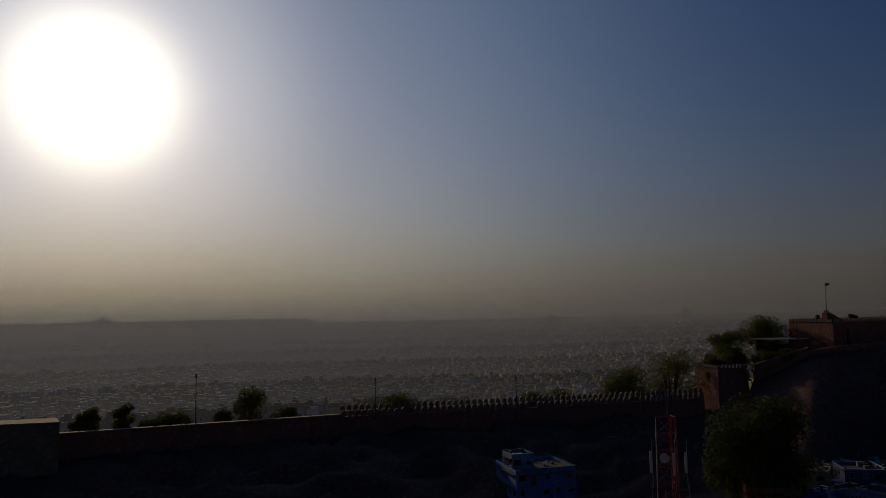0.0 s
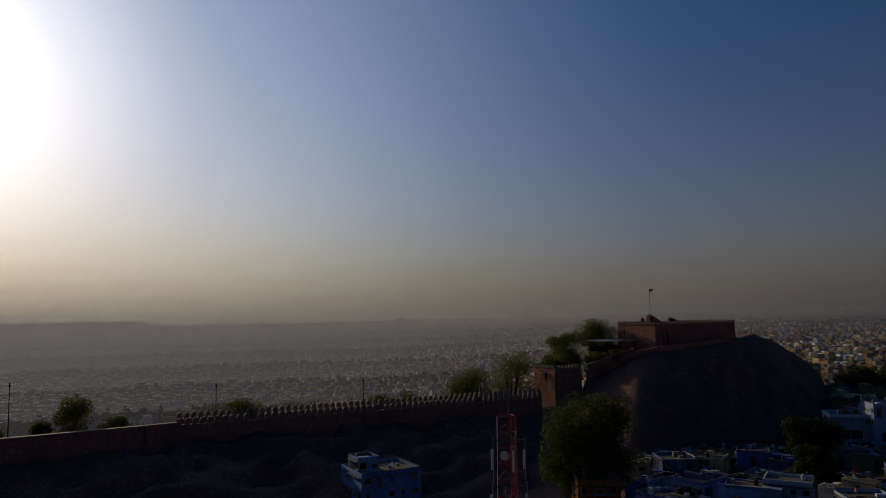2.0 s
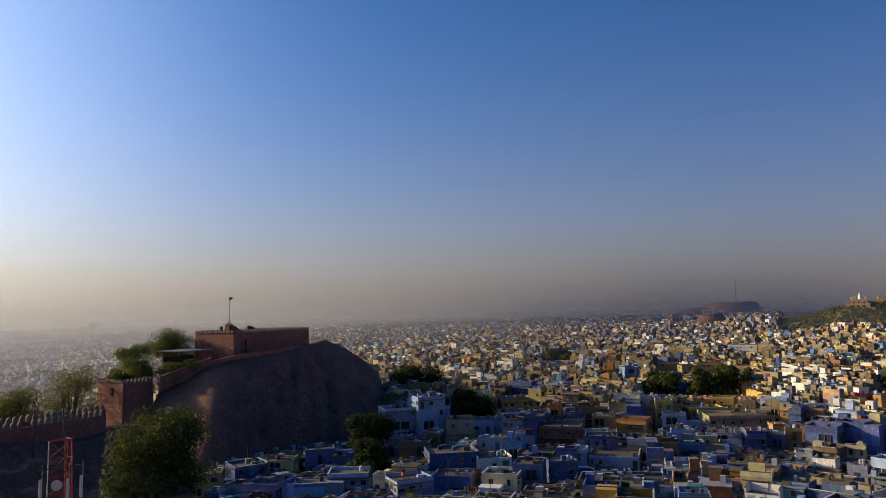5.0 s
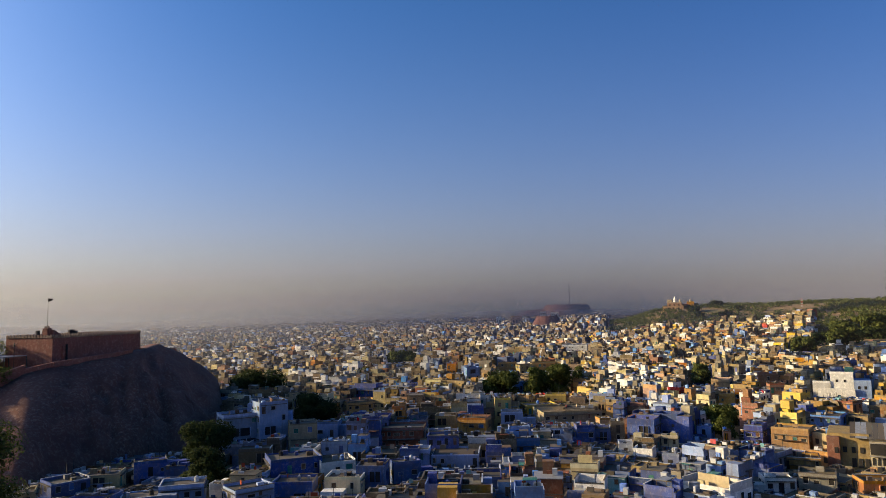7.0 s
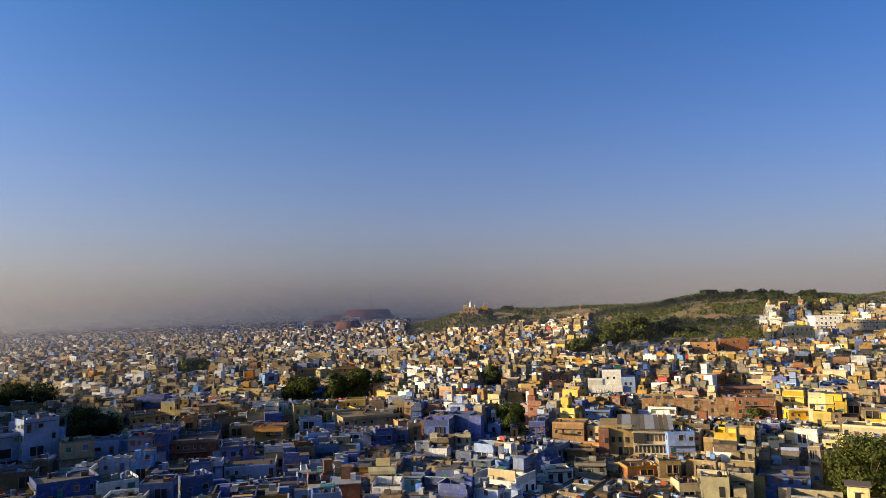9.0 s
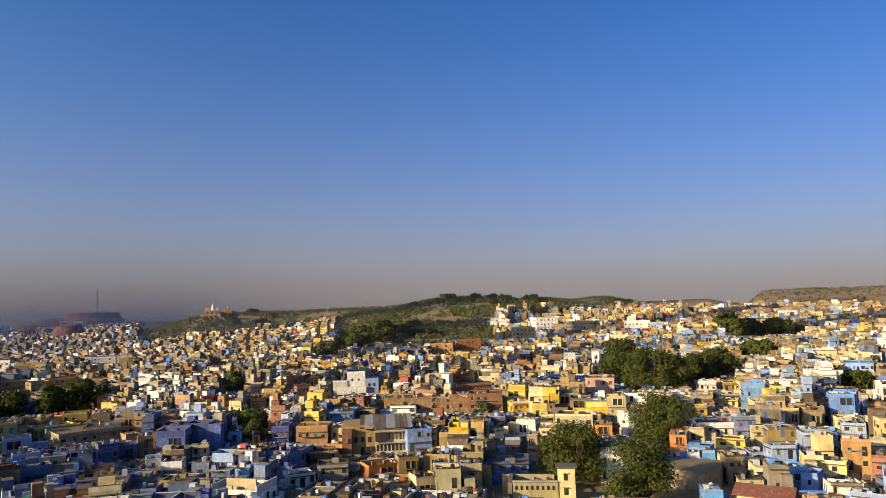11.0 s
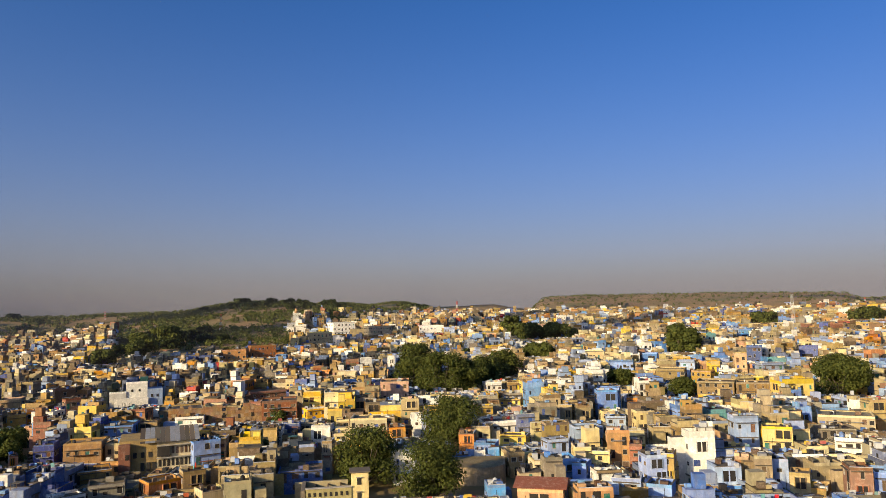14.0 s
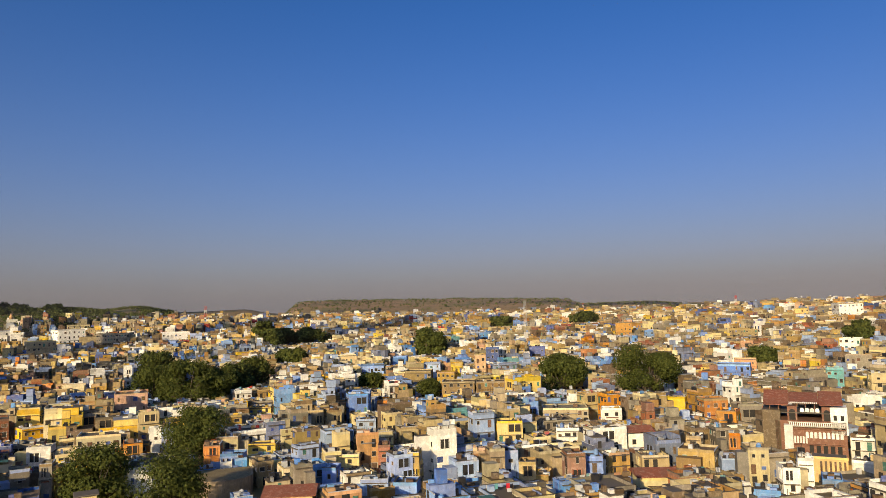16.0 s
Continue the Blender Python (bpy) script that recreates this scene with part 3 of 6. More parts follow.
    for name, a, b, za, zb in (("wall", at(34.2, 262), at(36.6, 286), 30.0, 28.6), ("wall", at(33.6, 248), at(28.6, 226), 30.2, 28.6), ("wall", at(28.6, 226), at(26.8, 223), 28.6, 27.4), ("wall", at(26.8, 223), at(23.2, 217), 28.4, 24.0)):
        bm = bmesh.new()
        wall_strip(bm, a, b, za - 4, zb - 4, za, zb, 0.9)
        part(name, bm, M_fort, walls)


hill_palace()


def lamp_post(az, d, z0, z1, arm):
    x, y = at(az, d)
    root = tagged(new("lamp_post"), "tall dark iron lamp post beside the fort wall", "lamp post", "lamp posts along the wall")
    bm = bmesh.new()
    rod(bm, (x, y, z0), (x, y, z1), 0.13, 8, 0.08)
    part("pole", bm, M_iron, root)
    bm = bmesh.new()
    box(bm, x, y, z0, 0.5, 0.5, 0.4, 0, 0.04)
    part("base", bm, M_iron, root)
    bm = bmesh.new()
    box(bm, x, y, z1 - 1.0, 0.34, 0.26, 0.7, 0, 0.03)
    part("lamp_head", bm, M_iron, root)
    if arm:
        bm = bmesh.new()
        rod(bm, (x - 0.7, y, z1 - 1.5), (x + 0.9, y, z1 - 0.2), 0.05)
        part("arm", bm, M_iron, root)


lamp_post(-19.1, 166.5, 15.5, 27.6, False)
lamp_post(-5.56, 172, 15.0, 24.8, False)
lamp_post(5.6, 178, 10.0, 24.2, False)
lamp_post(15.2, 185, 9.0, 21.0, False)
lamp_post(26.2, 230, 20.0, 34.2, True)


def pavilion_roof():
    """The tin-roofed shelter among the trees below the building."""
    root = tagged(new("shelter"), "open shelter with a flat tin roof on posts", "shelter")
    c = rect_corners(*at(24.8, 227), 72, 12.0, 8.0)
    for i, (px, py) in enumerate(c + [tuple((Vector(c[0]) + Vector(c[1])) / 2), tuple((Vector(c[2]) + Vector(c[3])) / 2)]):
        bm = bmesh.new()
        rod(bm, (px, py, 18.0), (px, py, 30.2), 0.12)
        part("post", bm, M_iron, root)
    bm = bmesh.new()
    prism(bm, rect_corners(*at(24.6, 226), 72, 13.0, 10.0), 30.2, 30.45)
    part("roof", bm, M_tin, root)
    bm = bmesh.new()
    wall_strip(bm, c[3], c[2], 18, 18, 28.6, 28.6, 0.4)
    part("back_wall", bm, WALL["weathered brown"], root)


pavilion_roof()


# ---------------------------------------------------------------- lattice masts
def lattice_mast(name, label, x, y, z0, z1, w0, w1, bays, colours, r=0.05):
    root = tagged(new(name), label, "mast")
    corner = lambda i, z: Vector((x + (w0 + (w1 - w0) * (z - z0) / (z1 - z0)) / 2 * (1, 1, -1, -1)[i % 4], y + (w0 + (w1 - w0) * (z - z0) / (z1 - z0)) / 2 * (1, -1, -1, 1)[i % 4], z))
    for b in range(bays):
        za, zb = z0 + (z1 - z0) * b / bays, z0 + (z1 - z0) * (b + 1) / bays
        bm = bmesh.new()
        for i in range(4):
            rod(bm, corner(i, za), corner(i, zb), r * 1.4)
            rod(bm, corner(i, zb), corner(i + 1, zb), r * 0.8, 5)
            rod(bm, corner(i + b % 2, za), corner(i + 1 - b % 2, zb), r * 0.8, 5)
        part("lattice_bay", bm, colours[b % len(colours)], root)
    return root


def cell_tower():
    """A three-legged lattice mast: one pale leg, two red ones, zigzag braces, a stub frame on top and two tiers of antennas."""
    root = tagged(new("cell_tower"), "red and white lattice phone mast with panel antennas and a dish", "mast")
    base = Matrix.Translation((*at(16.86, 80), 0)) @ Matrix.Rotation(radians(-16.86), 4, "Z")
    root.matrix_basis = base
    leg = lambda k, z: Vector(((-1.0, 1.0, 0.45)[k] * (1 + 0.012 * (28.5 - z)), (0.0, 0.1, 1.5)[k] * (1 + 0.012 * (28.5 - z)), z))
    levels = [4.0 + 1.75 * i for i in range(15)]
    for k in range(3):
        bm = bmesh.new()
        rod(bm, leg(k, 4.0), leg(k, 28.5), 0.05 if k == 0 else 0.085, 8)
        part("leg", bm, M_white if k == 0 else M_red, root, "pale steel leg" if k == 0 else "red painted leg")
    for i, (za, zb) in enumerate(zip(levels, levels[1:])):
        bm = bmesh.new()
        for k in range(3):
            a, b = (k, (k + 1) % 3) if i % 2 else ((k + 1) % 3, k)
            rod(bm, leg(a, za), leg(b, zb), 0.035, 5)
            rod(bm, leg(k, zb), leg((k + 1) % 3, zb), 0.035, 5)
        part("brace", bm, M_red, root)
        bm = bmesh.new()
        rod(bm, leg(1, za) + Vector((-0.35, -0.1, 0)), leg(2, zb) + Vector((0.1, -0.1, 0)), 0.055, 6)
        part("feeder_cable", bm, M_red if i % 2 else M_iron, root)
    bm = bmesh.new()
    for k in range(3):
        rod(bm, leg(k, 28.5), leg((k + 1) % 3, 28.5), 0.06, 6)
    part("top_frame", bm, M_red, root)
    bm = bmesh.new()
    rod(bm, (0.4, 0.5, 27.2), (0.22, 0.5, 30.6), 0.05, 6)
    rod(bm, (0.22, 0.5, 30.4), (0.02, 0.5, 32.6), 0.09, 6, 0.04)
    part("lightning_rod", bm, M_iron, root)
    for z in (21.0, 25.9):
        bm = bmesh.new()
        rod(bm, (-1.9, -0.5, z), (1.9, -0.2, z), 0.05, 6)
        rod(bm, (-1.9, -0.5, z), (0.5, 1.9, z), 0.05, 6)
        rod(bm, (1.9, -0.2, z), (0.5, 1.9, z), 0.05, 6)
        part("cross_arm", bm, M_iron, root)
    for u, v, zb, h in ((-1.62, -0.6, 22.8, 2.25), (0.68, -0.7, 22.6, 2.3), (1.86, -0.4, 22.9, 2.1), (-1.75, -0.6, 17.9, 2.3), (2.0, -0.4, 18.0, 2.3), (-0.4, -0.8, 17.7, 2.1)):
        bm = bmesh.new()
        box(bm, u, v, zb, 0.29, 0.14, h, u * 12, 0.04)
        a = part("panel_antenna", bm, M_plastic_white, root, "white panel antenna")
        bm = bmesh.new()
        rod(bm, (u + 0.12, v + 0.16, zb - 1.6), (u + 0.12, v + 0.16, zb + h + 1.3), 0.05, 6)
        part("mounting_pole", bm, M_tin, a)
    bm = bmesh.new()
    tilt = pose(-0.22, -0.5, 24.35, 90, 0, -14)
    for r1, r2, depth, off in ((0.16, 0.50, 0.18, 0.0), (0.50, 0.50, 0.10, 0.14), (0.12, 0.12, 0.3, -0.2)):
        bmesh.ops.create_cone(bm, cap_ends=True, segments=24, radius1=r1, radius2=r2, depth=depth, matrix=tilt @ pose(0, 0, off))
    part("dish_antenna", bm, M_plastic_white, root, "round white dish")
    bm = bmesh.new()
    box(bm, 0, 0.5, 0.0, 6.5, 6.5, 4.1, 20, 0.05)
    part("base_block", bm, WALL["concrete grey"], root)


cell_tower()


# ---------------------------------------------------------------- trees
def leaf_cloud(blobs, count, size, seed, loose=0.38):
    """Leaf tufts spread through uneven blobs (x, y, z, radius, squash): an array of small folded quads."""
    rng = np.random.default_rng(seed)
    b = np.array(blobs, float)
    vol = b[:, 3] ** 2
    pick = rng.choice(len(b), count, p=vol / vol.sum())
    d = rng.normal(size=(count, 3))
    d /= np.linalg.norm(d, axis=1)[:, None]
    rad = b[pick, 3] * (0.45 + 0.6 * rng.random(count) ** 0.6)
    c = b[pick, :3] + d * rad[:, None] * np.stack([np.ones(count), np.ones(count), b[pick, 4]], -1)
    out = d + rng.normal(size=(count, 3)) * loose + np.array((0, 0, 0.25))
    u = np.cross(out, rng.normal(size=(count, 3)))
    u /= np.linalg.norm(u, axis=1)[:, None]
    w = np.cross(out, u)
    w /= np.linalg.norm(w, axis=1)[:, None]
    s = size * (0.6 + 0.8 * rng.random(count))[:, None]
    v = np.stack([c - u * s, c - w * s * 0.55, c + u * s, c + w * s * 0.55], 1)
    return v.reshape(-1, 3)


def leaves_mesh(name, v, material):
    k = len(v) // 4
    me = bpy.data.meshes.new(name)
    me.vertices.add(4 * k)
    me.vertices.foreach_set("co", v.reshape(-1))
    me.loops.add(4 * k)
    me.loops.foreach_set("vertex_index", np.arange(4 * k, dtype=np.int32))
    me.polygons.add(k)
    me.polygons.foreach_set("loop_start", np.arange(0, 4 * k, 4, dtype=np.int32))
    me.polygons.foreach_set("use_smooth", np.zeros(k, dtype=bool))
    me.update(calc_edges=True)
    me.materials.append(material)
    return me


def tree(x, y, z0, height, width, seed, leaves=2600, size=0.42, material=None, label="broad leafy neem tree", clear=0.2, blobs_n=22, loose=0.38):
    """A trunk with limbs and a crown of leaf tufts in uneven clumps."""
    rng = random.Random(seed)
    root = tagged(new("tree"), label, "tree")
    root.location = (x, y, z0)
    clumps = []
    lean = rng.uniform(0, 2 * math.pi)
    for i in range(blobs_n):
        a, q = rng.uniform(0, 2 * math.pi), rng.random() ** 0.45
        zz = rng.uniform(clear + 0.08, 0.9)
        round_off = math.sqrt(max(0.05, 1 - ((zz - 0.5) / 0.52) ** 2))
        lobe = 1.0 + 0.28 * math.cos(2 * (a - lean)) + 0.16 * math.cos(3 * a + lean)
        spread = width / 2 * 0.68 * round_off * lobe
        cr, squash = width * rng.uniform(0.10, 0.21), rng.uniform(0.6, 0.95)
        clumps.append((math.cos(a) * q * spread, math.sin(a) * q * spread, min(zz * height, height - cr * squash), cr, squash))
    bm = bmesh.new()
    r = max(0.15, width * 0.028)
    rod(bm, (0, 0, -0.8), (rng.uniform(-0.4, 0.4), rng.uniform(-0.4, 0.4), height * (clear + 0.2)), r, 8, r * 0.65)
    for cx, cy, cz, cr, _ in clumps:
        rod(bm, (0, 0, height * clear * rng.uniform(0.7, 1.2)), (cx, cy, cz), r * 0.42, 5, r * 0.1)
    part("trunk", bm, M_bark, root)
    ob = new("crown", leaves_mesh("crown", leaf_cloud(clumps, leaves, size, seed, loose), material or M_leaf))
    ob.parent = root
    return root


# ---------------------------------------------------------------- the city
def weights(**k):
    names = [n.replace("_", " ") for n in k]
    return names, np.array(list(k.values()), float) / sum(k.values())


# the blue quarter's paints, weighted darker to put deeper shade into the colour
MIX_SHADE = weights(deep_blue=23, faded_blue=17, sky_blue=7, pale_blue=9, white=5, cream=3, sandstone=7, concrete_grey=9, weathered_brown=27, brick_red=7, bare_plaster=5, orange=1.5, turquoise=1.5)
MIX_TAN = weights(sandstone=18, bare_plaster=12, weathered_brown=17, cream=10, white=13, ochre=14, yellow=7, peach=3, brick_red=5, sky_blue=4, deep_blue=4, pale_blue=3, faded_blue=2, concrete_grey=10, orange=4.5, scarlet=0.6)
MIX_PALE = weights(pale_blue=13, sky_blue=8, faded_blue=2, cream=22, white=20, bare_plaster=18, sandstone=15, yellow=8, peach=4, concrete_grey=8, ochre=5, weathered_brown=3, turquoise=1)
MIX_OLD = weights(sandstone=14, bare_plaster=9, weathered_brown=24, concrete_grey=22, ochre=8, cream=8, white=11, pale_blue=9, faded_blue=3, sky_blue=5, deep_blue=2, brick_red=6, yellow=3, orange=2.5)
MIX_FAR = weights(sandstone=11, bare_plaster=8, white=17, cream=5, concrete_grey=22, weathered_brown=29, ochre=4, peach=2, sky_blue=2, pale_blue=5, faded_blue=4, brick_red=5, orange=1.5)


def palette_at(az, d):
    if d > 800 or (az < 66 and d > 330):
        return MIX_FAR
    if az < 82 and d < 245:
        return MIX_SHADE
    if 104 < az < 140 and d < 520:
        return MIX_PALE
    if az >= 140 and d < 520:
        return MIX_OLD
    return MIX_TAN


MATS = [WALL[k] for k in PAINTS] + [M_roof, M_dark, M_wood, M_green, M_tin, M_plastic_black, M_plastic_white, M_tile]
I_ROOF, I_DARK, I_WOOD, I_GREEN, I_TIN, I_BLACK, I_WHITE, I_TILE = range(len(PAINTS), len(PAINTS) + 8)

# places kept free of ordinary houses: x, y, radius
CLEAR = []


def keep_clear(x, y, r):
    CLEAR.append((x, y, r))


def is_clear(x, y, r=0.0):
    return all((x - a) ** 2 + (y - b) ** 2 > (c + r) ** 2 for a, b, c in CLEAR)


def street_turn(x, y):
    """The turn of the street grid at a place, in radians."""
    az, d = math.degrees(math.atan2(x, y)), math.hypot(x, y)
    below = min(1.0, max(0.0, (78 - az) / 14)) * min(1.0, max(0.0, (300 - d) / 50))
    below = max(below, 0.55 * min(1.0, max(0.0, (66 - az) / 12)))
    return (0.34 - 0.16 * below) * noise.noise((x / 170.0, y / 170.0, 7.7)) - 0.30 + 0.89 * below


SECOND = ("sandstone", "bare plaster", "bare plaster", "white", "cream", "concrete grey", "concrete grey", "weathered brown", "ochre", "pale blue")

# sight lines over the roofs to houses that stand out: bearing from, to, distance, level of their lowest open storey
OPEN_VIEW = []


def roof_limit(x, y, half, top):
    """Keeps the houses before a landmark below it, as the open view down from the rampart shows them."""
    d, az = math.hypot(x, y), math.degrees(math.atan2(x, y))
    wide = math.degrees(half / d)
    for a0, a1, dd, z in OPEN_VIEW:
        if d < dd and a0 < az + wide and az - wide < a1:
            top = min(top, EYE[2] + (z - EYE[2]) * (d + half) / dd)
    return top


class House:
    """Measures of one flat-roofed house, from which its parts are made."""

    def __init__(self, rng, x, y, z, w, d, a, paint, height=0.0, free=True):
        self.x, self.y, self.z, self.w, self.d, self.a = x, y, z, w, d, a
        self.paint, self.rng, self.foot = paint, rng, 5.0
        if not height:
            height = min(11.2, 6.3 + 3.0 * noise.noise((x / 45.0, y / 45.0, 2.0)) + rng.triangular(-3.0, 5.0, -0.4))
        self.low = False
        if free:
            top = roof_limit(x, y, max(w, d) / 2, z + height + 2.5)
            self.low = top < z + height + 2.4
            height = max(2.6, min(height, top - z - 0.6))
        self.h = height
        self.floors = max(1, round(height / 3.0))
        self.roof = rng.choice((I_ROOF, I_ROOF, I_ROOF, PAINTS.index("weathered brown"), PAINTS.index("weathered brown"), I_ROOF, PAINTS.index("concrete grey")))

    def place(self, u, v):
        c, s = math.cos(self.a), math.sin(self.a)
        return self.x + u * c - v * s, self.y + u * s + v * c

    def boxes(self, detail):
        """Lists of (role, u, v, z, su, sv, sz, material number) in the house's own axes."""
        r, w, d, h, pm = self.rng, self.w, self.d, self.h, PAINTS.index(self.paint)
        out = [("wall", 0, 0, -self.foot, w, d, h + self.foot, pm)]
        tops = [(0, 0, w, d, h)]
        second = pm if r.random() < 0.65 or "blue" in self.paint else PAINTS.index(r.choice(SECOND))
        # a lower or higher wing grown onto one side
        if detail >= 1 and r.random() < 0.55:
            ww, wd, wh = w * r.uniform(0.4, 0.7), d * r.uniform(0.35, 0.6), h * r.uniform(0.55, 0.95 if self.low else 1.2)
            su, sv = r.choice(((1, 0), (-1, 0), (0, 1), (0, -1)))
            out.append(("wing", su * (w + ww) / 2 * 0.98 + sv * (w - ww) / 2, sv * (d + wd) / 2 * 0.98 + su * (d - wd) / 2, -self.foot, ww, wd, wh + self.foot, second))
        # an upper room over a part of the roof
        if r.random() < 0.6 and not self.low:
            uw, ud, uh = w * r.uniform(0.35, 0.85), d * r.uniform(0.35, 0.85), r.uniform(1.9, 2.8)
            uu, uv = (w - uw) / 2 * r.choice((-1, 1)), (d - ud) / 2 * r.choice((-1, 1))
            out.append(("upper_room", uu, uv, h, uw - 0.02, ud - 0.02, uh, second))
            if detail >= 1 and r.random() < 0.5:
                out.append(("upper_roof", uu, uv, h + uh, uw + 0.35, ud + 0.35, 0.14, I_ROOF if r.random() < 0.7 else I_TIN))
            tops.append((uu, uv, uw, ud, h + uh + 0.14))
            if detail >= 2:
                for su, sv in ((-1, 0), (1, 0), (0, -1), (0, 1)):
                    if r.random() < 0.6:
                        ow, oh = (0.9, 1.7) if r.random() < 0.4 else (0.7, 0.9)
                        out.append(("opening", uu + su * (uw / 2 - 0.01), uv + sv * (ud / 2 - 0.01), h + (0.05 if oh > 1 else 0.8), 0.12 if su else ow, ow if su else 0.12, min(oh, uh - 0.9), r.choice((I_DARK, I_DARK, I_WOOD, I_GREEN))))
            if detail >= 1 and r.random() < 0.2:
                hw = r.uniform(1.6, 2.6)
                out.append(("stair_hut", uu + (uw - hw) / 2 * r.choice((-1, 1)), uv, h + uh + 0.14, hw, hw, 2.2, second))
        if detail >= 1:
            ph, t = (0.6 if self.low else r.uniform(0.9, 1.8)), 0.2
            for su, sv, cu, cv in ((w, t, 0, -d / 2 + t / 2), (w, t, 0, d / 2 - t / 2), (t, d - 2 * t, -w / 2 + t / 2, 0), (t, d - 2 * t, w / 2 - t / 2, 0)):
                high = ph * r.choice((1, 1, 1, 0.5))
                out.append(("parapet", cu, cv, h - 0.01, su, sv, high, pm if r.random() < 0.8 else second))
                if detail >= 2 and r.random() < 0.45:
                    out.append(("coping", cu, cv, h - 0.01 + high, su + 0.08, sv + 0.08, 0.09, I_ROOF if r.random() < 0.75 else I_WHITE))
            if r.random() < 0.3 and not self.low:
                pw = r.uniform(1.2, 2.4)
                out.append(("stair_hut", (w - pw) / 2 * r.choice((-1, 1)), (d - pw) / 2 * r.choice((-1, 1)), h, pw, pw, r.uniform(1.6, 2.3), second))
        if detail == 0.5:
            # the two parapets that show towards the fort
            back = math.atan2(-self.y, -self.x) - self.a
            su, sv = (1 if math.cos(back) > 0 else -1), (1 if math.sin(back) > 0 else -1)
            out.append(("parapet", su * (w / 2 - 0.1), 0, h - 0.01, 0.2, d, r.uniform(0.7, 1.6), pm))
            out.append(("parapet", -su * 0.1, sv * (d / 2 - 0.1), h - 0.01, w - 0.2, 0.2, r.uniform(0.7, 1.6), pm if r.random() < 0.7 else second))
        if detail >= 2 and not self.low and r.random() < 0.22:
            # a tin or cloth canopy on posts over a part of the roof
            cw, cd, cu, cv, hi = r.uniform(1.8, 3.0), r.uniform(1.6, 2.6), w * r.uniform(-0.2, 0.2), d * r.uniform(-0.2, 0.2), r.uniform(1.9, 2.3)
            out.append(("canopy", cu, cv, h + hi, cw, cd, 0.06, r.choice((I_TIN, I_TIN, I_ROOF, I_TILE, I_GREEN))))
            for pu, pv in ((-1, -1), (1, -1), (1, 1), (-1, 1)):
                out.append(("post", cu + pu * (cw / 2 - 0.1), cv + pv * (cd / 2 - 0.1), h, 0.08, 0.08, hi, I_WOOD))
        if detail >= 1 and not self.low:
            # a higher screen wall across the roof
            if r.random() < 0.45:
                s, hi = r.uniform(0.4, 0.8), r.uniform(1.5, 2.3)
                if r.random() < 0.5:
                    out.append(("screen_wall", 0.0, d * r.uniform(-0.3, 0.3), h, w * s, 0.2, hi, second))
                else:
                    out.append(("screen_wall", w * r.uniform(-0.3, 0.3), 0.0, h, 0.2, d * s, hi, second))
        if detail > 0:
            # openings on the two fronts that look over the valley towards the fort
            back = math.atan2(-self.y, -self.x) - self.a
            faces = sorted(((math.cos(back), 1, 0), (-math.cos(back), -1, 0), (math.sin(back), 0, 1), (-math.sin(back), 0, -1)))[-2:]
            for _, fu, fv in faces:
                span = d if fu else w
                k = max(1, int(span / r.uniform(1.6, 2.7)))
                for f in range(self.floors):
                    ledge = detail >= 1 and r.random() < (0.55 if detail >= 2 else 0.35)
                    if detail >= 1 and span < 9.5 and r.random() < 0.22:
                        vw = span * r.uniform(0.35, 0.6)
                        s = r.uniform(-0.5, 0.5) * (span - vw) * 0.8
                        zz, vh = h / self.floors * f + 0.5, min(2.1, h / self.floors - 0.8)
                        # no real recess: a flat dark panel paints the veranda's inner shade
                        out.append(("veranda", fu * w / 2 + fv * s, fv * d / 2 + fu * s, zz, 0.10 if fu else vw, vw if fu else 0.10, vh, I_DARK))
                        for i in range(3):
                            t = s + vw * (i / 2 - 0.5)
                            out.append(("pillar", fu * (w / 2 + 0.1) + fv * t, fv * (d / 2 + 0.1) + fu * t, zz - 0.1, 0.2, 0.2, vh + 0.2, pm))
                        continue
                    for i in range(k):
                        if r.random() < (0.84 if detail < 0.5 else 0.45 if detail < 1 else 0.28 if detail < 2 else 0.14):
                            continue
                        s = (i + 0.5) / k * span - span / 2 + r.uniform(-0.2, 0.2)
                        door = r.random() < 0.16
                        ww, wh = (1.0, 2.0) if door else (r.choice((0.6, 0.8, 0.9, 1.1, 1.4)), r.choice((0.8, 1.1, 1.3, 1.6)))
                        zz = h / self.floors * f + (0.1 if door else 0.95)
                        # I_DARK panels paint the shade of an open window or door
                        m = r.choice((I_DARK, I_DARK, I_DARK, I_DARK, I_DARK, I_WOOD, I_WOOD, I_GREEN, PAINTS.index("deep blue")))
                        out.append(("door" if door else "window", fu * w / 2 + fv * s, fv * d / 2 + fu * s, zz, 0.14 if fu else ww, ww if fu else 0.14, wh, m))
                    if ledge:
                        zz = h / self.floors * f + 2.35
                        out.append(("ledge", fu * (w / 2 + 0.2), fv * (d / 2 + 0.2), zz, 0.5 if fu else span * 0.9, span * 0.9 if fu else 0.5, 0.12, I_ROOF))
            for i in range(r.choice((2, 3, 4, 5)) if detail >= 2 else r.choice((0, 1, 2)) if detail >= 1 else 0):
                u, v, tw, td, tz = r.choice(tops)
                out.append(("roof_clutter", u + tw * r.uniform(-0.4, 0.4), v + td * r.uniform(-0.4, 0.4), tz, r.uniform(0.3, 1.6), r.uniform(0.3, 1.4), r.uniform(0.3, 1.2), r.choice((pm, second, I_ROOF, I_WOOD, I_TIN, I_WHITE))))
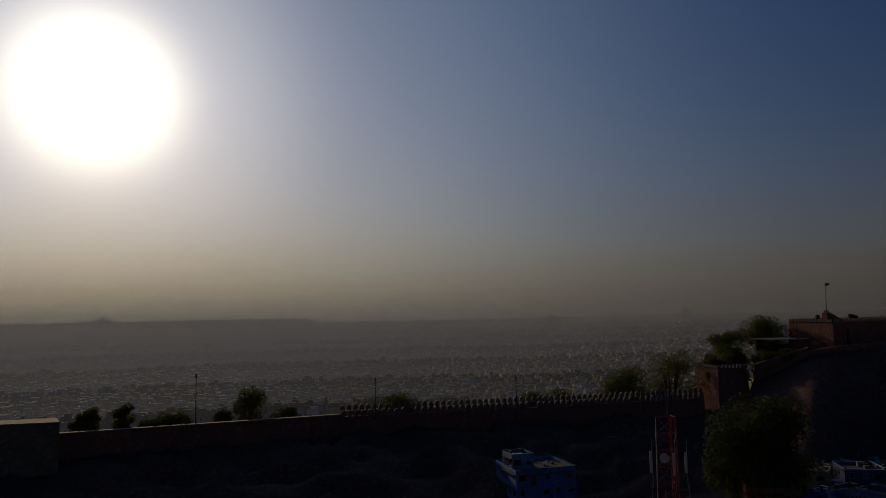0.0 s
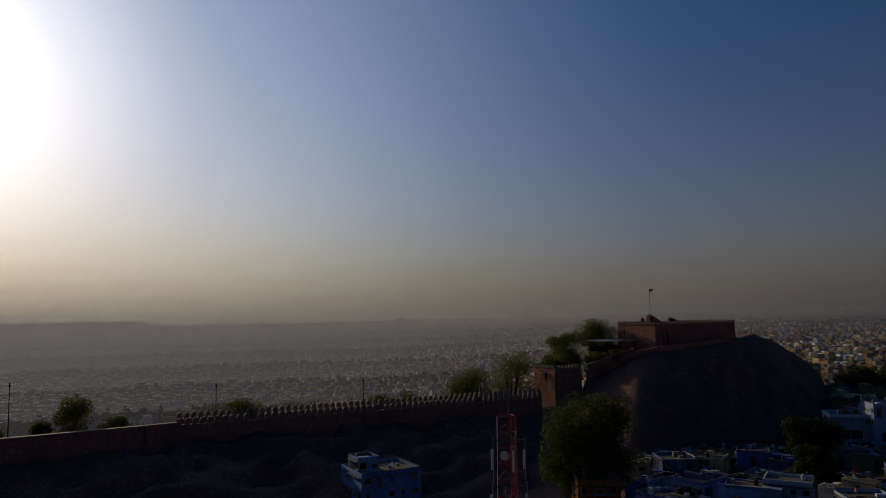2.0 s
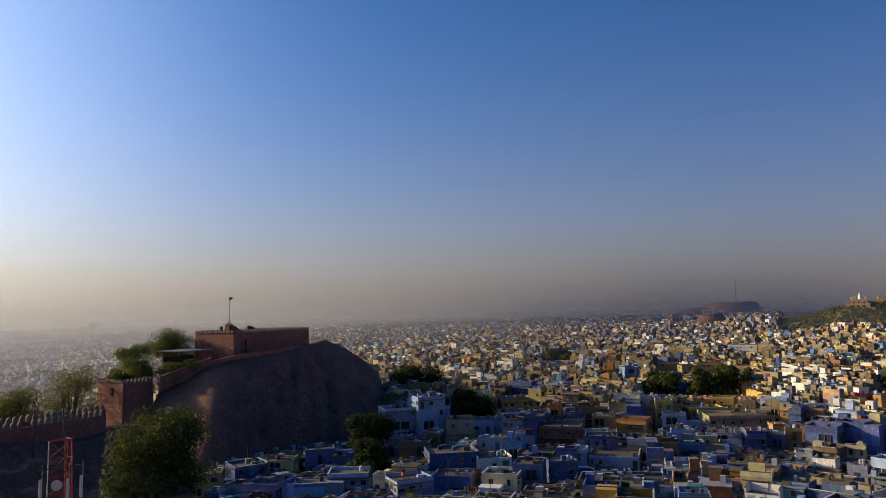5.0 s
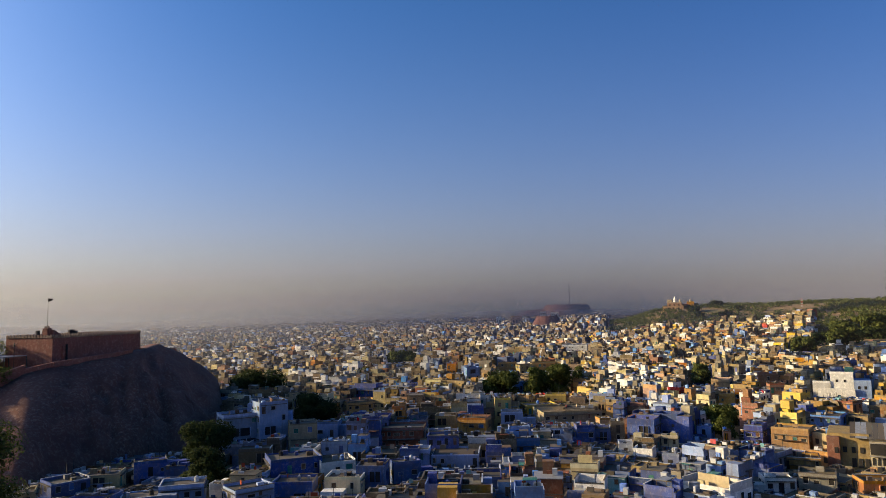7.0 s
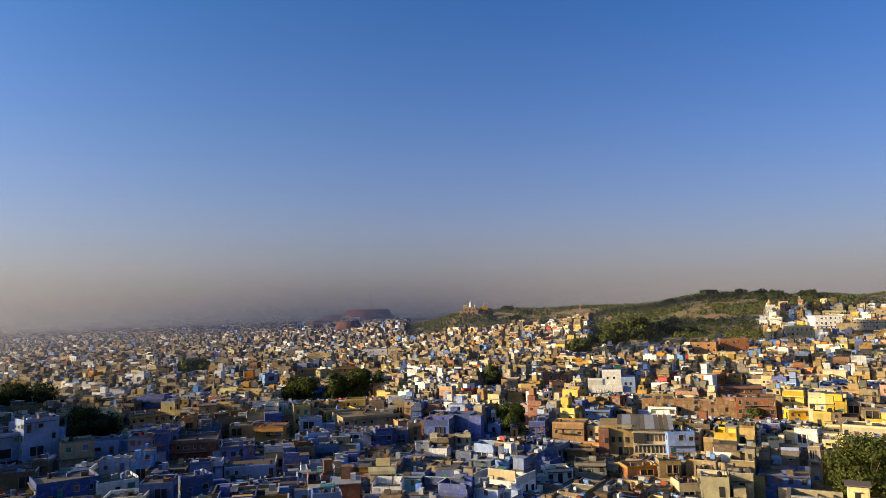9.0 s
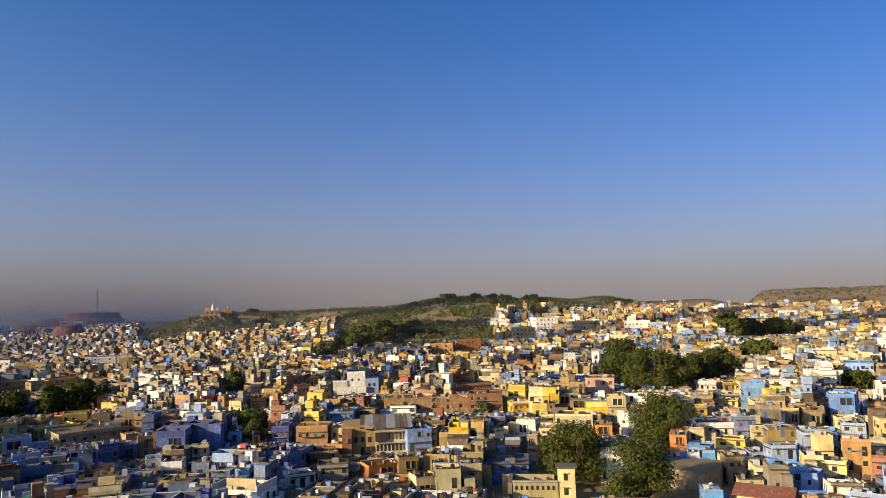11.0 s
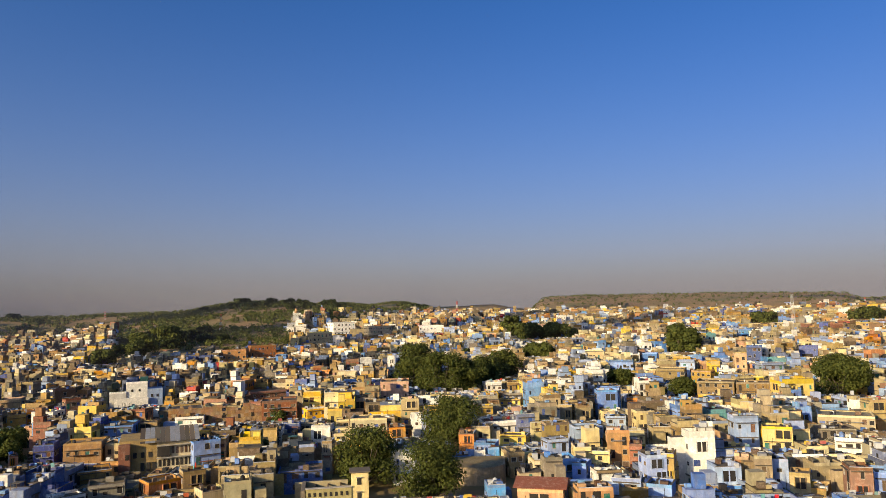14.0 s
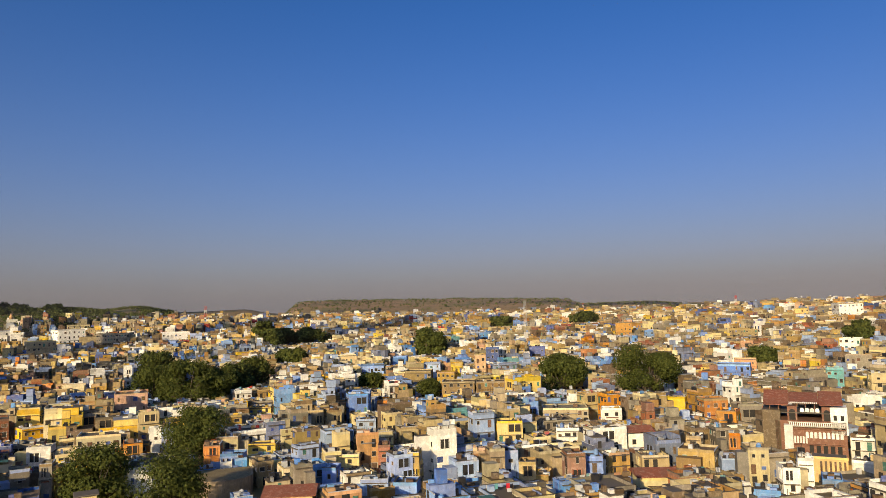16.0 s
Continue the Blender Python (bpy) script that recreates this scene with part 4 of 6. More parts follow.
            if detail >= 2 and r.random() < 0.25:
                for i in range(r.choice((1, 2, 3))):
                    out.append(("washing", w * r.uniform(-0.3, 0.3), d * r.uniform(-0.3, 0.3), h + 0.5, 0.05, r.uniform(0.5, 1.4), r.uniform(0.6, 1.1), r.choice((I_WHITE, PAINTS.index("scarlet"), PAINTS.index("deep blue"), PAINTS.index("yellow"), PAINTS.index("turquoise"), PAINTS.index("peach")))))
            if detail >= 2 and r.random() < 0.3:
                _, fu, fv = faces[-1]
                span = d if fu else w
                out.append(("awning", fu * (w / 2 + 0.45), fv * (d / 2 + 0.45), h * r.uniform(0.4, 0.8), 0.95 if fu else span * 0.6, span * 0.6 if fu else 0.95, 0.06, r.choice((I_TIN, I_TIN, I_TILE, I_WOOD))))
            if detail >= 2 and r.random() < 0.35:
                out.append(("roof_pole", w * r.uniform(-0.45, 0.45), d * r.uniform(-0.45, 0.45), h, 0.07, 0.07, r.uniform(1.5, 3.4), I_DARK))
            if detail >= 0.5 and r.random() < 0.5:
                u, v, tw, td, tz = r.choice(tops)
                s = r.uniform(0.8, 1.1)
                out.append(("tank", u + tw * r.uniform(-0.3, 0.3), v + td * r.uniform(-0.3, 0.3), tz + 0.05, s, s, s * 1.25, r.choice((I_BLACK, I_BLACK, I_WHITE, PAINTS.index("sky blue")))))
        return out

    def outward(self, u, v):
        """Which side of an opening looks out of the wall: front, right, back or left."""
        if abs(abs(u) - self.w / 2) < 1e-6:
            return 1 if u > 0 else 3
        return 2 if v > 0 else 0

    def into(self, store, detail):
        for role, u, v, z, su, sv, sz, m in self.boxes(detail):
            x, y = self.place(u, v)
            store.add(x, y, self.z + z, su, sv, sz, self.a, m, self.roof if role in ("wall", "wing", "upper_room") else None, self.outward(u, v) if detail < 2 and role in ("window", "door", "veranda") else -1)


def unit_box(name):
    bm = bmesh.new()
    box(bm, 0, 0, 0, 1, 1, 1)
    me = bpy.data.meshes.new(name)
    bm.to_mesh(me)
    bm.free()
    return me


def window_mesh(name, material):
    """A unit window: a stone frame with a sill edge and a shutter or near-black shade sheet set back into it, on both
    faces of the wall.
    """
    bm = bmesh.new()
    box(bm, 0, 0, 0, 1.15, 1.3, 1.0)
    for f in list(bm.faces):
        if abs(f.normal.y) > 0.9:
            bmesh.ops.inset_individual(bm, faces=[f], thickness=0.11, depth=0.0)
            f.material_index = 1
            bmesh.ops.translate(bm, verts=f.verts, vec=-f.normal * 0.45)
    me = bpy.data.meshes.new(name)
    bm.to_mesh(me)
    bm.free()
    me.materials.append(M_trim)
    me.materials.append(material)
    return me


UNIT = {}


def unit_mesh(role, mat_index):
    key = (role, mat_index)
    if key not in UNIT:
        if role == "window":
            me = window_mesh("window", MATS[mat_index])
        else:
            me = unit_box(role)
            me.materials.append(MATS[mat_index])
        UNIT[key] = me
    return UNIT[key]


def tank_mesh(mat_index):
    key = ("water_tank", mat_index)
    if key not in UNIT:
        bm = bmesh.new()
        bmesh.ops.create_cone(bm, cap_ends=True, segments=12, radius1=0.5, radius2=0.5, depth=0.8, matrix=pose(0, 0, 0.4))
        bmesh.ops.create_cone(bm, cap_ends=True, segments=12, radius1=0.5, radius2=0.18, depth=0.15, matrix=pose(0, 0, 0.875))
        bmesh.ops.create_cone(bm, cap_ends=True, segments=10, radius1=0.18, radius2=0.17, depth=0.06, matrix=pose(0, 0, 0.98))
        me = bpy.data.meshes.new("water_tank")
        bm.to_mesh(me)
        bm.free()
        me.materials.append(MATS[mat_index])
        UNIT[key] = me
    return UNIT[key]


STOREY = {1: "single-storey", 2: "two-storey", 3: "three-storey", 4: "four-storey", 5: "five-storey"}


def house_thing(h, label="", detail=2):
    """A near house as a thing: walls, roof, parapets, upper rooms, windows and doors as its parts."""
    root = tagged(new("house"), label or f"{h.paint} {STOREY[min(h.floors, 5)]} flat-roofed house with stained walls", "house", "houses of the old town")
    root.matrix_basis = Matrix.Translation((h.x, h.y, h.z)) @ Matrix.Rotation(h.a, 4, "Z")
    small = ("pillar", "post", "roof_clutter", "coping") if detail < 2 else ()
    for role, u, v, z, su, sv, sz, m in [b for b in h.boxes(detail) if b[0] not in small] + [("roof", 0, 0, h.h - 0.02, h.w - 0.3, h.d - 0.3, 0.06, h.roof)]:
        if role == "tank":
            ob = tagged(new("water_tank", tank_mesh(m)), "round plastic water tank on a roof", "water tank", "rooftop water tanks")
            ob.matrix_basis = root.matrix_basis @ Matrix.Translation((u, v, z - 0.05)) @ Matrix.Diagonal((su, su, sz, 1))
            continue
        if role == "window":
            wide, turn = (sv, 90) if su < sv else (su, 0)
            m4 = pose(u, v, z, 0, 0, turn) @ Matrix.Diagonal((wide, 0.14, sz, 1))
        else:
            m4 = pose(u, v, z) @ Matrix.Diagonal((su, sv, sz, 1))
        ob = new(role, unit_mesh(role, m))
        ob.parent = root
        ob.matrix_basis = m4
    return root


def pick_paint(rng, az, d):
    names, p = palette_at(az, d)
    x, k = rng.random(), 0
    for n, q in zip(names, p):
        x -= q
        if x <= 0:
            return n
    return names[-1]


NEAR_THINGS = 40


def ring(d0, d1, az0, az1, cell, fill, detail, seed):
    """Houses on a crooked grid of alleys between two distances from the rampart."""
    rng = random.Random(seed)
    found = []
    k = int(d1 / cell) + 2
    for i in range(-k, k):
        for j in range(-k, k):
            gx, gy = i * cell, j * cell
            if gx * gx + gy * gy > (d1 + cell) ** 2:
                continue
            x = gx + rng.uniform(-0.16, 0.16) * cell + 14 * noise.noise((gx / 60, gy / 60, 1.0))
            y = gy + rng.uniform(-0.16, 0.16) * cell + 14 * noise.noise((gx / 60, gy / 60, 5.0))
            d, az = math.hypot(x, y), math.degrees(math.atan2(x, y))
            if not (d0 <= d < d1 and az0 < az < az1) or rng.random() > fill:
                continue
            found.append((x, y, d, az, rng.random()))
    return found, rng


def scrubland(az, d):
    """Bare or bushy hillside where no houses stand."""
    if 84.5 < az < 107:
        edge = 505 if az < 96 else 505 + (az - 96) * 34
        return d > edge + 18 * math.sin(az * 2.3) and not (97 < az and d < 800 and noise.noise((az, d / 40, 0)) > 0.1)
    if 70 < az <= 84.5 and d > 835 + 25 * math.sin(az * 4.0):
        return True
    if 104 <= az < 165 and d > 820:
        return d > 900 or math.sin(az * 3.1) > 0.2
    return False


def landmark(az, d, w, top, paint, roof="", turn=None, depth=0.0, label=""):
    """A house that stands out, by its bearing, distance, width and the level of its roof."""
    x, y = at(az, d + w * 0.45)
    z = level1(x, y)
    k = len(OPEN_VIEW)
    rng = random.Random(900 + k)
    a = radians(-az + (rng.uniform(-16, 22) if turn is None else turn))
    half = math.degrees(w / 2 / d)
    OPEN_VIEW.append((az - half * 0.9, az + half * 0.9, d, z + max(2.0, 0.42 * (top - z))))
    depth = depth or max(w * 0.85, 5.0)
    keep_clear(x, y, min(w, depth) * 0.42)
    h = House(rng, x, y, z, w, depth, a, paint, max(2.4, top - z - 0.7), free=False)
    h.low = True
    if "blue" in paint:
        h.roof = I_ROOF
    root = house_thing(h, label or (f"{paint} flat-roofed house rising above its neighbours" if d > 300 else ""), 1 if d > 300 else 2)
    if roof == "tile":
        bm = bmesh.new()
        wx, dx, r = w / 2 + 0.7, depth / 2 + 0.8, 1.1
        v = [bm.verts.new(c) for c in ((-wx, -dx, 0), (wx, -dx, 0), (wx, dx, 0), (-wx, dx, 0), (-wx, 0, r), (wx, 0, r), (-wx, -dx, -0.12), (wx, -dx, -0.12), (wx, dx, -0.12), (-wx, dx, -0.12))]
        for f in ((0, 1, 5, 4), (2, 3, 4, 5), (0, 4, 3), (1, 2, 5), (6, 7, 1, 0), (7, 8, 2, 1), (8, 9, 3, 2), (9, 6, 0, 3), (9, 8, 7, 6)):
            bm.faces.new([v[i] for i in f])
        ob = part("tiled_roof", bm, M_tile, root, "red sheet roof")
        ob.location = (0, 0, h.h + 0.9)
    return h


def city():
    # nearest houses: things with parts, then one mesh of the other houses by distance
    near, rng = ring(118, 330, 27, 166, 6.0, 0.96, 2, 11)
    near = [q for q in near if is_clear(q[0], q[1], 4.0)]
    xs = np.array([q[0] for q in near])
    ys = np.array([q[1] for q in near])
    zs = level(xs, ys)
    rz = rocks(xs, ys)
    OPEN_VIEW.extend(((24.0, 39.5, 206, 1.0), (105.3, 115.0, 372, 1.5)))
    OPEN_VIEW.extend(((100.0, 110.4, 146, 4.5), (106.0, 114.8, 300, 4.5), (86.0, 104.0, 136, 7.0)))
    rows = sorted((q[2], q, z) for q, z, r in zip(near, zs, rz) if r < z + 1.0 and (q[3] > 40 or q[2] < 205))
    store = Boxes()
    for k, (d, (x, y, _, az, _), z) in enumerate(rows):
        grown = rng.choice((0.85, 0.95, 1.0, 1.0, 1.15, 1.5))
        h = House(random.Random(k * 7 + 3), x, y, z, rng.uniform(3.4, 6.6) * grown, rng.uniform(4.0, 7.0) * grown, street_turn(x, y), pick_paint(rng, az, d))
        if k < NEAR_THINGS:
            house_thing(h)
        else:
            h.into(store, 2)
    tagged(new("old_town_houses", store.mesh("old_town_houses", MATS)), "crowded flat-roofed houses in blue, tan and white", "houses", kind="stuff")

    for name, label, d0, d1, az0, az1, cell, fill, detail, size in (
        ("town_houses", "dense tan, white and blue flat-roofed houses climbing the slope", 330, 510, -40, 166, 6.7, 0.94, 1, (3.5, 7.2)),
        ("slope_houses", "small tan, white and blue flat-roofed houses below the skyline", 510, 830, -40, 166, 7.8, 0.92, 0.5, (3.7, 7.6)),
        ("far_houses", "hazy pale flat-roofed houses of the wider city", 830, 1700, -40, 166, 12.0, 0.8, 0.25, (4.2, 9.6)),
        ("city_sprawl", "tiny pale blocks of the hazy city on the plain", 1700, 4700, -45, 120, 37.0, 0.72, 0, (12.0, 26.0)),
    ):
        found, rng = ring(d0, d1, az0, az1, cell, fill, detail, int(d0))
        found = [q for q in found if not scrubland(q[3], q[2]) and is_clear(q[0], q[1], 4.0)]
        xs, ys = np.array([q[0] for q in found]), np.array([q[1] for q in found])
        zs = level(xs, ys)
        rz = rocks(xs, ys)
        store = Boxes()
        for k, ((x, y, d, az, _), z, r) in enumerate(zip(found, zs, rz)):
            if d < 420 and r > z + 1.0 or d < 430 and az < 24:
                continue
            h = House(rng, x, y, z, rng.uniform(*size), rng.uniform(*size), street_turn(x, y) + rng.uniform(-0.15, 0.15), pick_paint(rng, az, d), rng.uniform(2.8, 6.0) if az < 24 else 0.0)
            h.into(store, 0.25 if az < 38 and detail == 0.5 else 0.5 if az < 24 and detail == 1 else detail)
        tagged(new(name, store.mesh(name, MATS)), label, "houses", kind="stuff")


# ---------------------------------------------------------------- buildings with a shape of their own
def front(az, d, z=None):
    """A place whose x runs along the front seen from the rampart and whose y runs away from it."""
    x, y = at(az, d)
    return Matrix.Translation((x, y, level1(x, y) if z is None else z)) @ Matrix.Rotation(radians(-az), 4, "Z")


def open_view(az0, az1, d, z):
    OPEN_VIEW.append((az0, az1, d, z))
    for k in range(7):
        keep_clear(*at(az0 + (az1 - az0) * k / 6, d + 5), 4.5)


def arch_panel(bm, x, y, z, w, h, thick, n=7):
    """A flat panel with a rounded head, facing -y."""
    pts = [(-w / 2, 0), (w / 2, 0)] + [(w / 2 * math.cos(math.pi * i / n), h - w / 2 + w / 2 * math.sin(math.pi * i / n)) for i in range(n + 1)]
    a = [bm.verts.new((x + u, y, z + v)) for u, v in pts]
    b = [bm.verts.new((x + u, y + thick, z + v)) for u, v in pts]
    bm.faces.new(a)
    for i in range(len(pts)):
        j = (i + 1) % len(pts)
        bm.faces.new((a[j], a[i], b[i], b[j]))


def block(name, root, x, y, z, sx, sy, sz, material, label="", bevel=0.04):
    bm = bmesh.new()
    box(bm, x, y, z, sx, sy, sz, 0, bevel)
    return part(name, bm, material, root, label)


def red_guesthouse():
    root = tagged(new("guesthouse"), "five-storey red sandstone guesthouse with balconies and a red roof", "building")
    root.matrix_basis = front(155.1, 195, -0.8)
    open_view(152.5, 157.8, 193, 3.5)
    M_hotel = surface("dark_red_stone", (0.30, 0.14, 0.085), dark=(0.10, 0.05, 0.04), stain=0.5)
    block("wall", root, 1.2, 6, -4, 15.4, 11, 14.6, M_hotel)
    block("side_wing", root, -7.3, 7, -4, 4.0, 13, 17.0, WALL["weathered brown"])
    block("white_wing", root, 7.4, 3.5, 7.6, 3.6, 6, 6.4, WALL["white"])
    block("white_stair", root, -3.6, 0.0, 3.2, 1.9, 2.4, 6.6, WALL["white"])
    block("balcony_floor", root, 2.6, 0.2, 9.4, 12.2, 2.2, 0.25, M_trim)
    bm = bmesh.new()
    for i in range(28):
        box(bm, -3.3 + i * 0.43, -0.8, 9.65, 0.2, 0.14, 0.75)
    box(bm, 2.6, -0.8, 10.4, 12.2, 0.22, 0.14)
    part("balustrade", bm, WALL["white"], root, "white stone balustrade")
    for i in range(9):
        bm = bmesh.new()
        arch_panel(bm, 0.4 + i * 0.92, 0.44, 6.6, 0.62, 1.5, 0.12)
        part("window", bm, WALL["white"], root, "white arched shutter")
    for i in range(6):
        bm = bmesh.new()
        arch_panel(bm, -2.9 + i * 0.62, 0.30, 5.3, 0.4, 1.7, 0.2)
        part("balcony_arch", bm, WALL["white"], root, "small white arch")
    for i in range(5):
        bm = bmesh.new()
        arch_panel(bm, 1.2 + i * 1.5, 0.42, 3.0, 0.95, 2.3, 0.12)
        # flat panel, the doorway's shade painted near-black
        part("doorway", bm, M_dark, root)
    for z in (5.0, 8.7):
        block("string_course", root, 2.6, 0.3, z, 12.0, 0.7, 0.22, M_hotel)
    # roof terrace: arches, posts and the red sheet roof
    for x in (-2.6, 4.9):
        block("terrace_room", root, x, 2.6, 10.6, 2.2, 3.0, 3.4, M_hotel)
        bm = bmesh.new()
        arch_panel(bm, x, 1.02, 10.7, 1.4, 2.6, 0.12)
        # solid panel coloured as the shade under the arch
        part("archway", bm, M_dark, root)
    for i in range(8):
        block("post", root, -7.6 + i * 2.0, 2.0, 12.2, 0.22, 0.22, 2.9, M_hotel)
    block("terrace_floor", root, -0.6, 6.0, 12.3, 16.0, 10.0, 0.25, M_roof)
    for i in range(4):
        bm = bmesh.new()
        arch_panel(bm, -0.4 + i * 1.1, 1.6, 12.6, 0.9, 1.0, 0.15)
        part("parapet_arch", bm, WALL["white"], root)
    bm = bmesh.new()
    for x0, x1, y0, y1, z0, z1 in ((-9.0, -3.4, 0.4, 9.0, 14.4, 17.0), (-3.3, 3.2, 1.0, 9.0, 14.9, 16.5), (3.3, 8.4, 0.4, 9.0, 14.6, 16.9)):
        v = [bm.verts.new(c) for c in ((x0, y0, z0), (x1, y0, z0), (x1, y1, z1), (x0, y1, z1), (x0, y0, z0 - 0.15), (x1, y0, z0 - 0.15), (x1, y1, z1 - 0.15), (x0, y1, z1 - 0.15))]
        for f in ((0, 1, 2, 3), (4, 5, 1, 0), (5, 6, 2, 1), (6, 7, 3, 2), (7, 4, 0, 3), (7, 6, 5, 4)):
            bm.faces.new([v[i] for i in f])
    part("tiled_roof", bm, M_tile, root, "red sheet roof")
    for i in range(14):
        block("sign_bar", root, -2.9 + i * 0.44, 0.9, 14.75, 0.3, 0.1, 0.34, M_white, bevel=0.0)
    for i, z in enumerate((8.6, 8.6, 11.0, 11.0)):
        block("window", root, 6.6 + (i % 2) * 1.5, 0.46, z, 0.7, 0.14, 1.2, M_dark)


red_guesthouse()


def arcaded_mansion():
    root = tagged(new("mansion"), "old mansion with a cream arcaded front and a rusty tin roof", "building")
    root.matrix_basis = front(87.5, 190, 0.0)
    open_view(84.8, 90.2, 188, 3.0)
    block("wall", root, 4.3, 6.0, -4, 9.4, 11, 12.6, WALL["cream"])
    # solid block in near-black, painted shade of an open loggia
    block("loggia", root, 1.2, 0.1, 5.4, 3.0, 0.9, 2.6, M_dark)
    block("brown_wing", root, -4.6, 6.5, -4, 8.4, 12, 13.6, WALL["ochre"])
    block("brown_bay", root, -7.6, 0.4, -4, 2.6, 3.0, 13.0, WALL["brick red"])
    for row, z in enumerate((2.9, 5.8)):
        for i in range(9):
            bm = bmesh.new()
            arch_panel(bm, 0.3 + i * 1.0, 0.42, z, 0.62, 1.7, 0.12)
            part("arch", bm, M_dark if row == 0 else M_wood, root)
        block("ledge", root, 4.3, 0.1, z + 2.05, 9.6, 1.2, 0.16, M_trim)
    for i in range(4):
        block("window", root, -7.0 + i * 1.7, 0.42 if i else -1.14, 5.4, 0.8, 0.16, 1.3, M_dark)
    for i in range(3):
        block("opening", root, -3.6 + i * 1.3, 0.42, 2.2, 0.9, 0.16, 2.0, M_dark)
    for i in range(12):
        x = -4.2 + i * 1.15
        bm = bmesh.new()
        v = [bm.verts.new(c) for c in ((x, -0.6, 9.0), (x + 1.1, -0.6, 9.0), (x + 1.1, 9.0, 11.2), (x, 9.0, 11.2), (x, -0.6, 8.9), (x + 1.1, -0.6, 8.9))]
        bm.faces.new(v[:4])
        bm.faces.new((v[4], v[5], v[1], v[0]))
        part("roof_sheet", bm, M_tin if i % 5 in (1, 2) else M_roof, root, "" if i else "grey rusted tin roof sheet")


arcaded_mansion()


def striped_house():
    root = tagged(new("house"), "yellow flat-roofed house with dark brown vertical stripes", "house")
    root.matrix_basis = front(156.5, 175, 0.5)
    open_view(155.3, 157.6, 174, 2.0)
    block("wall", root, 0, 3, -4, 7.0, 6, 8.6, WALL["yellow"])
    for i in range(6):
        block("stripe", root, -1.6 + i * 0.9, -0.02, 1.2, 0.42, 0.12, 3.0, M_wood, bevel=0.0)
    block("parapet", root, 0, 0.1, 4.6, 7.2, 0.3, 0.5, WALL["yellow"])
    block("roof", root, 0, 3, 4.6, 6.6, 5.4, 0.06, M_roof)


striped_house()


def white_house():
    """The large bright house whose blank walls step down to both sides."""
    root = tagged(new("house"), "large stepped white house with blank walls and small windows", "house")
    root.matrix_basis = front(85.9, 326, 0.0)
    open_view(84.1, 87.7, 322, 2.0)
    block("wall", root, 0.6, 5, -4, 8.2, 9, 15.2, WALL["white"])
    block("wing", root, -6.6, 4, -4, 6.4, 8, 11.6, WALL["white"])
    block("side_wing", root, 7.6, 5, -4, 6.0, 9, 12.8, WALL["pale blue"])
    block("front_wall", root, -1.5, -0.6, -4, 13.0, 0.9, 9.6, WALL["white"])
    for x in (-1.2, 1.6):
        block("window", root, x, 0.46, 8.0, 0.8, 0.14, 1.0, M_dark)
    for x in (6.4, 8.6):
        block("window", root, x, 0.46, 5.4, 0.9, 0.14, 1.2, M_dark)
    block("roof_room", root, 3.4, 6.5, 11.2, 3.2, 3.6, 2.3, M_green, "green sheet roof room")
    block("parapet", root, 0.6, 0.7, 11.2, 8.2, 0.3, 0.9, WALL["white"])
    block("parapet", root, -6.6, 0.2, 7.6, 6.4, 0.3, 0.8, WALL["white"])
    block("roof", root, 0.6, 5.2, 11.2, 7.6, 8.0, 0.06, M_roof)


white_house()


def ruined_wall():
    """Courses of uneven stone blocks, broken off at the top, over a solid core."""
    root = tagged(new("old_wall"), "long crumbling wall of bare reddish stone blocks", "wall")
    root.matrix_basis = front(93.0, 255, 0.0)
    open_view(88.4, 97.6, 250, 3.2)
    M_ruin = surface("bare_stone_blocks", (0.44, 0.27, 0.13), dark=(0.14, 0.08, 0.05), stain=0.7, size=0.8, fine=2.6, island=0.13)
    block("core", root, 0, 2.3, -4, 43.0, 3.2, 11.0, M_ruin)
    rng = random.Random(31)
    meshes = []
    for k in range(5):
        bm = bmesh.new()
        box(bm, 0, 0, 0, 1, 1, 1, 0, 0.03)
        me = bpy.data.meshes.new("stone_block")
        bm.to_mesh(me)
        bm.free()
        me.materials.append(M_ruin)
        meshes.append(me)
    for row in range(7):
        x = -21.6
        while x < 21.4:
            w = rng.uniform(0.9, 1.7)
            top = 8.2 + 1.3 * noise.noise((x * 0.21, 0, 0)) + 0.5 * noise.noise((x * 0.9, 5, 0))
            z = 1.0 + row * 1.15
            if z < top and rng.random() > 0.06:
                ob = new("stone_block", rng.choice(meshes))
                ob.parent = root
                ob.matrix_basis = pose(x + w / 2, 0.35 + rng.uniform(-0.08, 0.08), z) @ Matrix.Diagonal((w * 0.995, 0.9, min(1.14, top - z + 0.3), 1))
            x += w
    for i in range(9):
        block("opening", root, -18 + i * 4.6 + rng.uniform(-0.6, 0.6), -0.1, 4.0 + rng.uniform(0, 1.2), 0.8, 0.2, 1.3, M_dark)


ruined_wall()


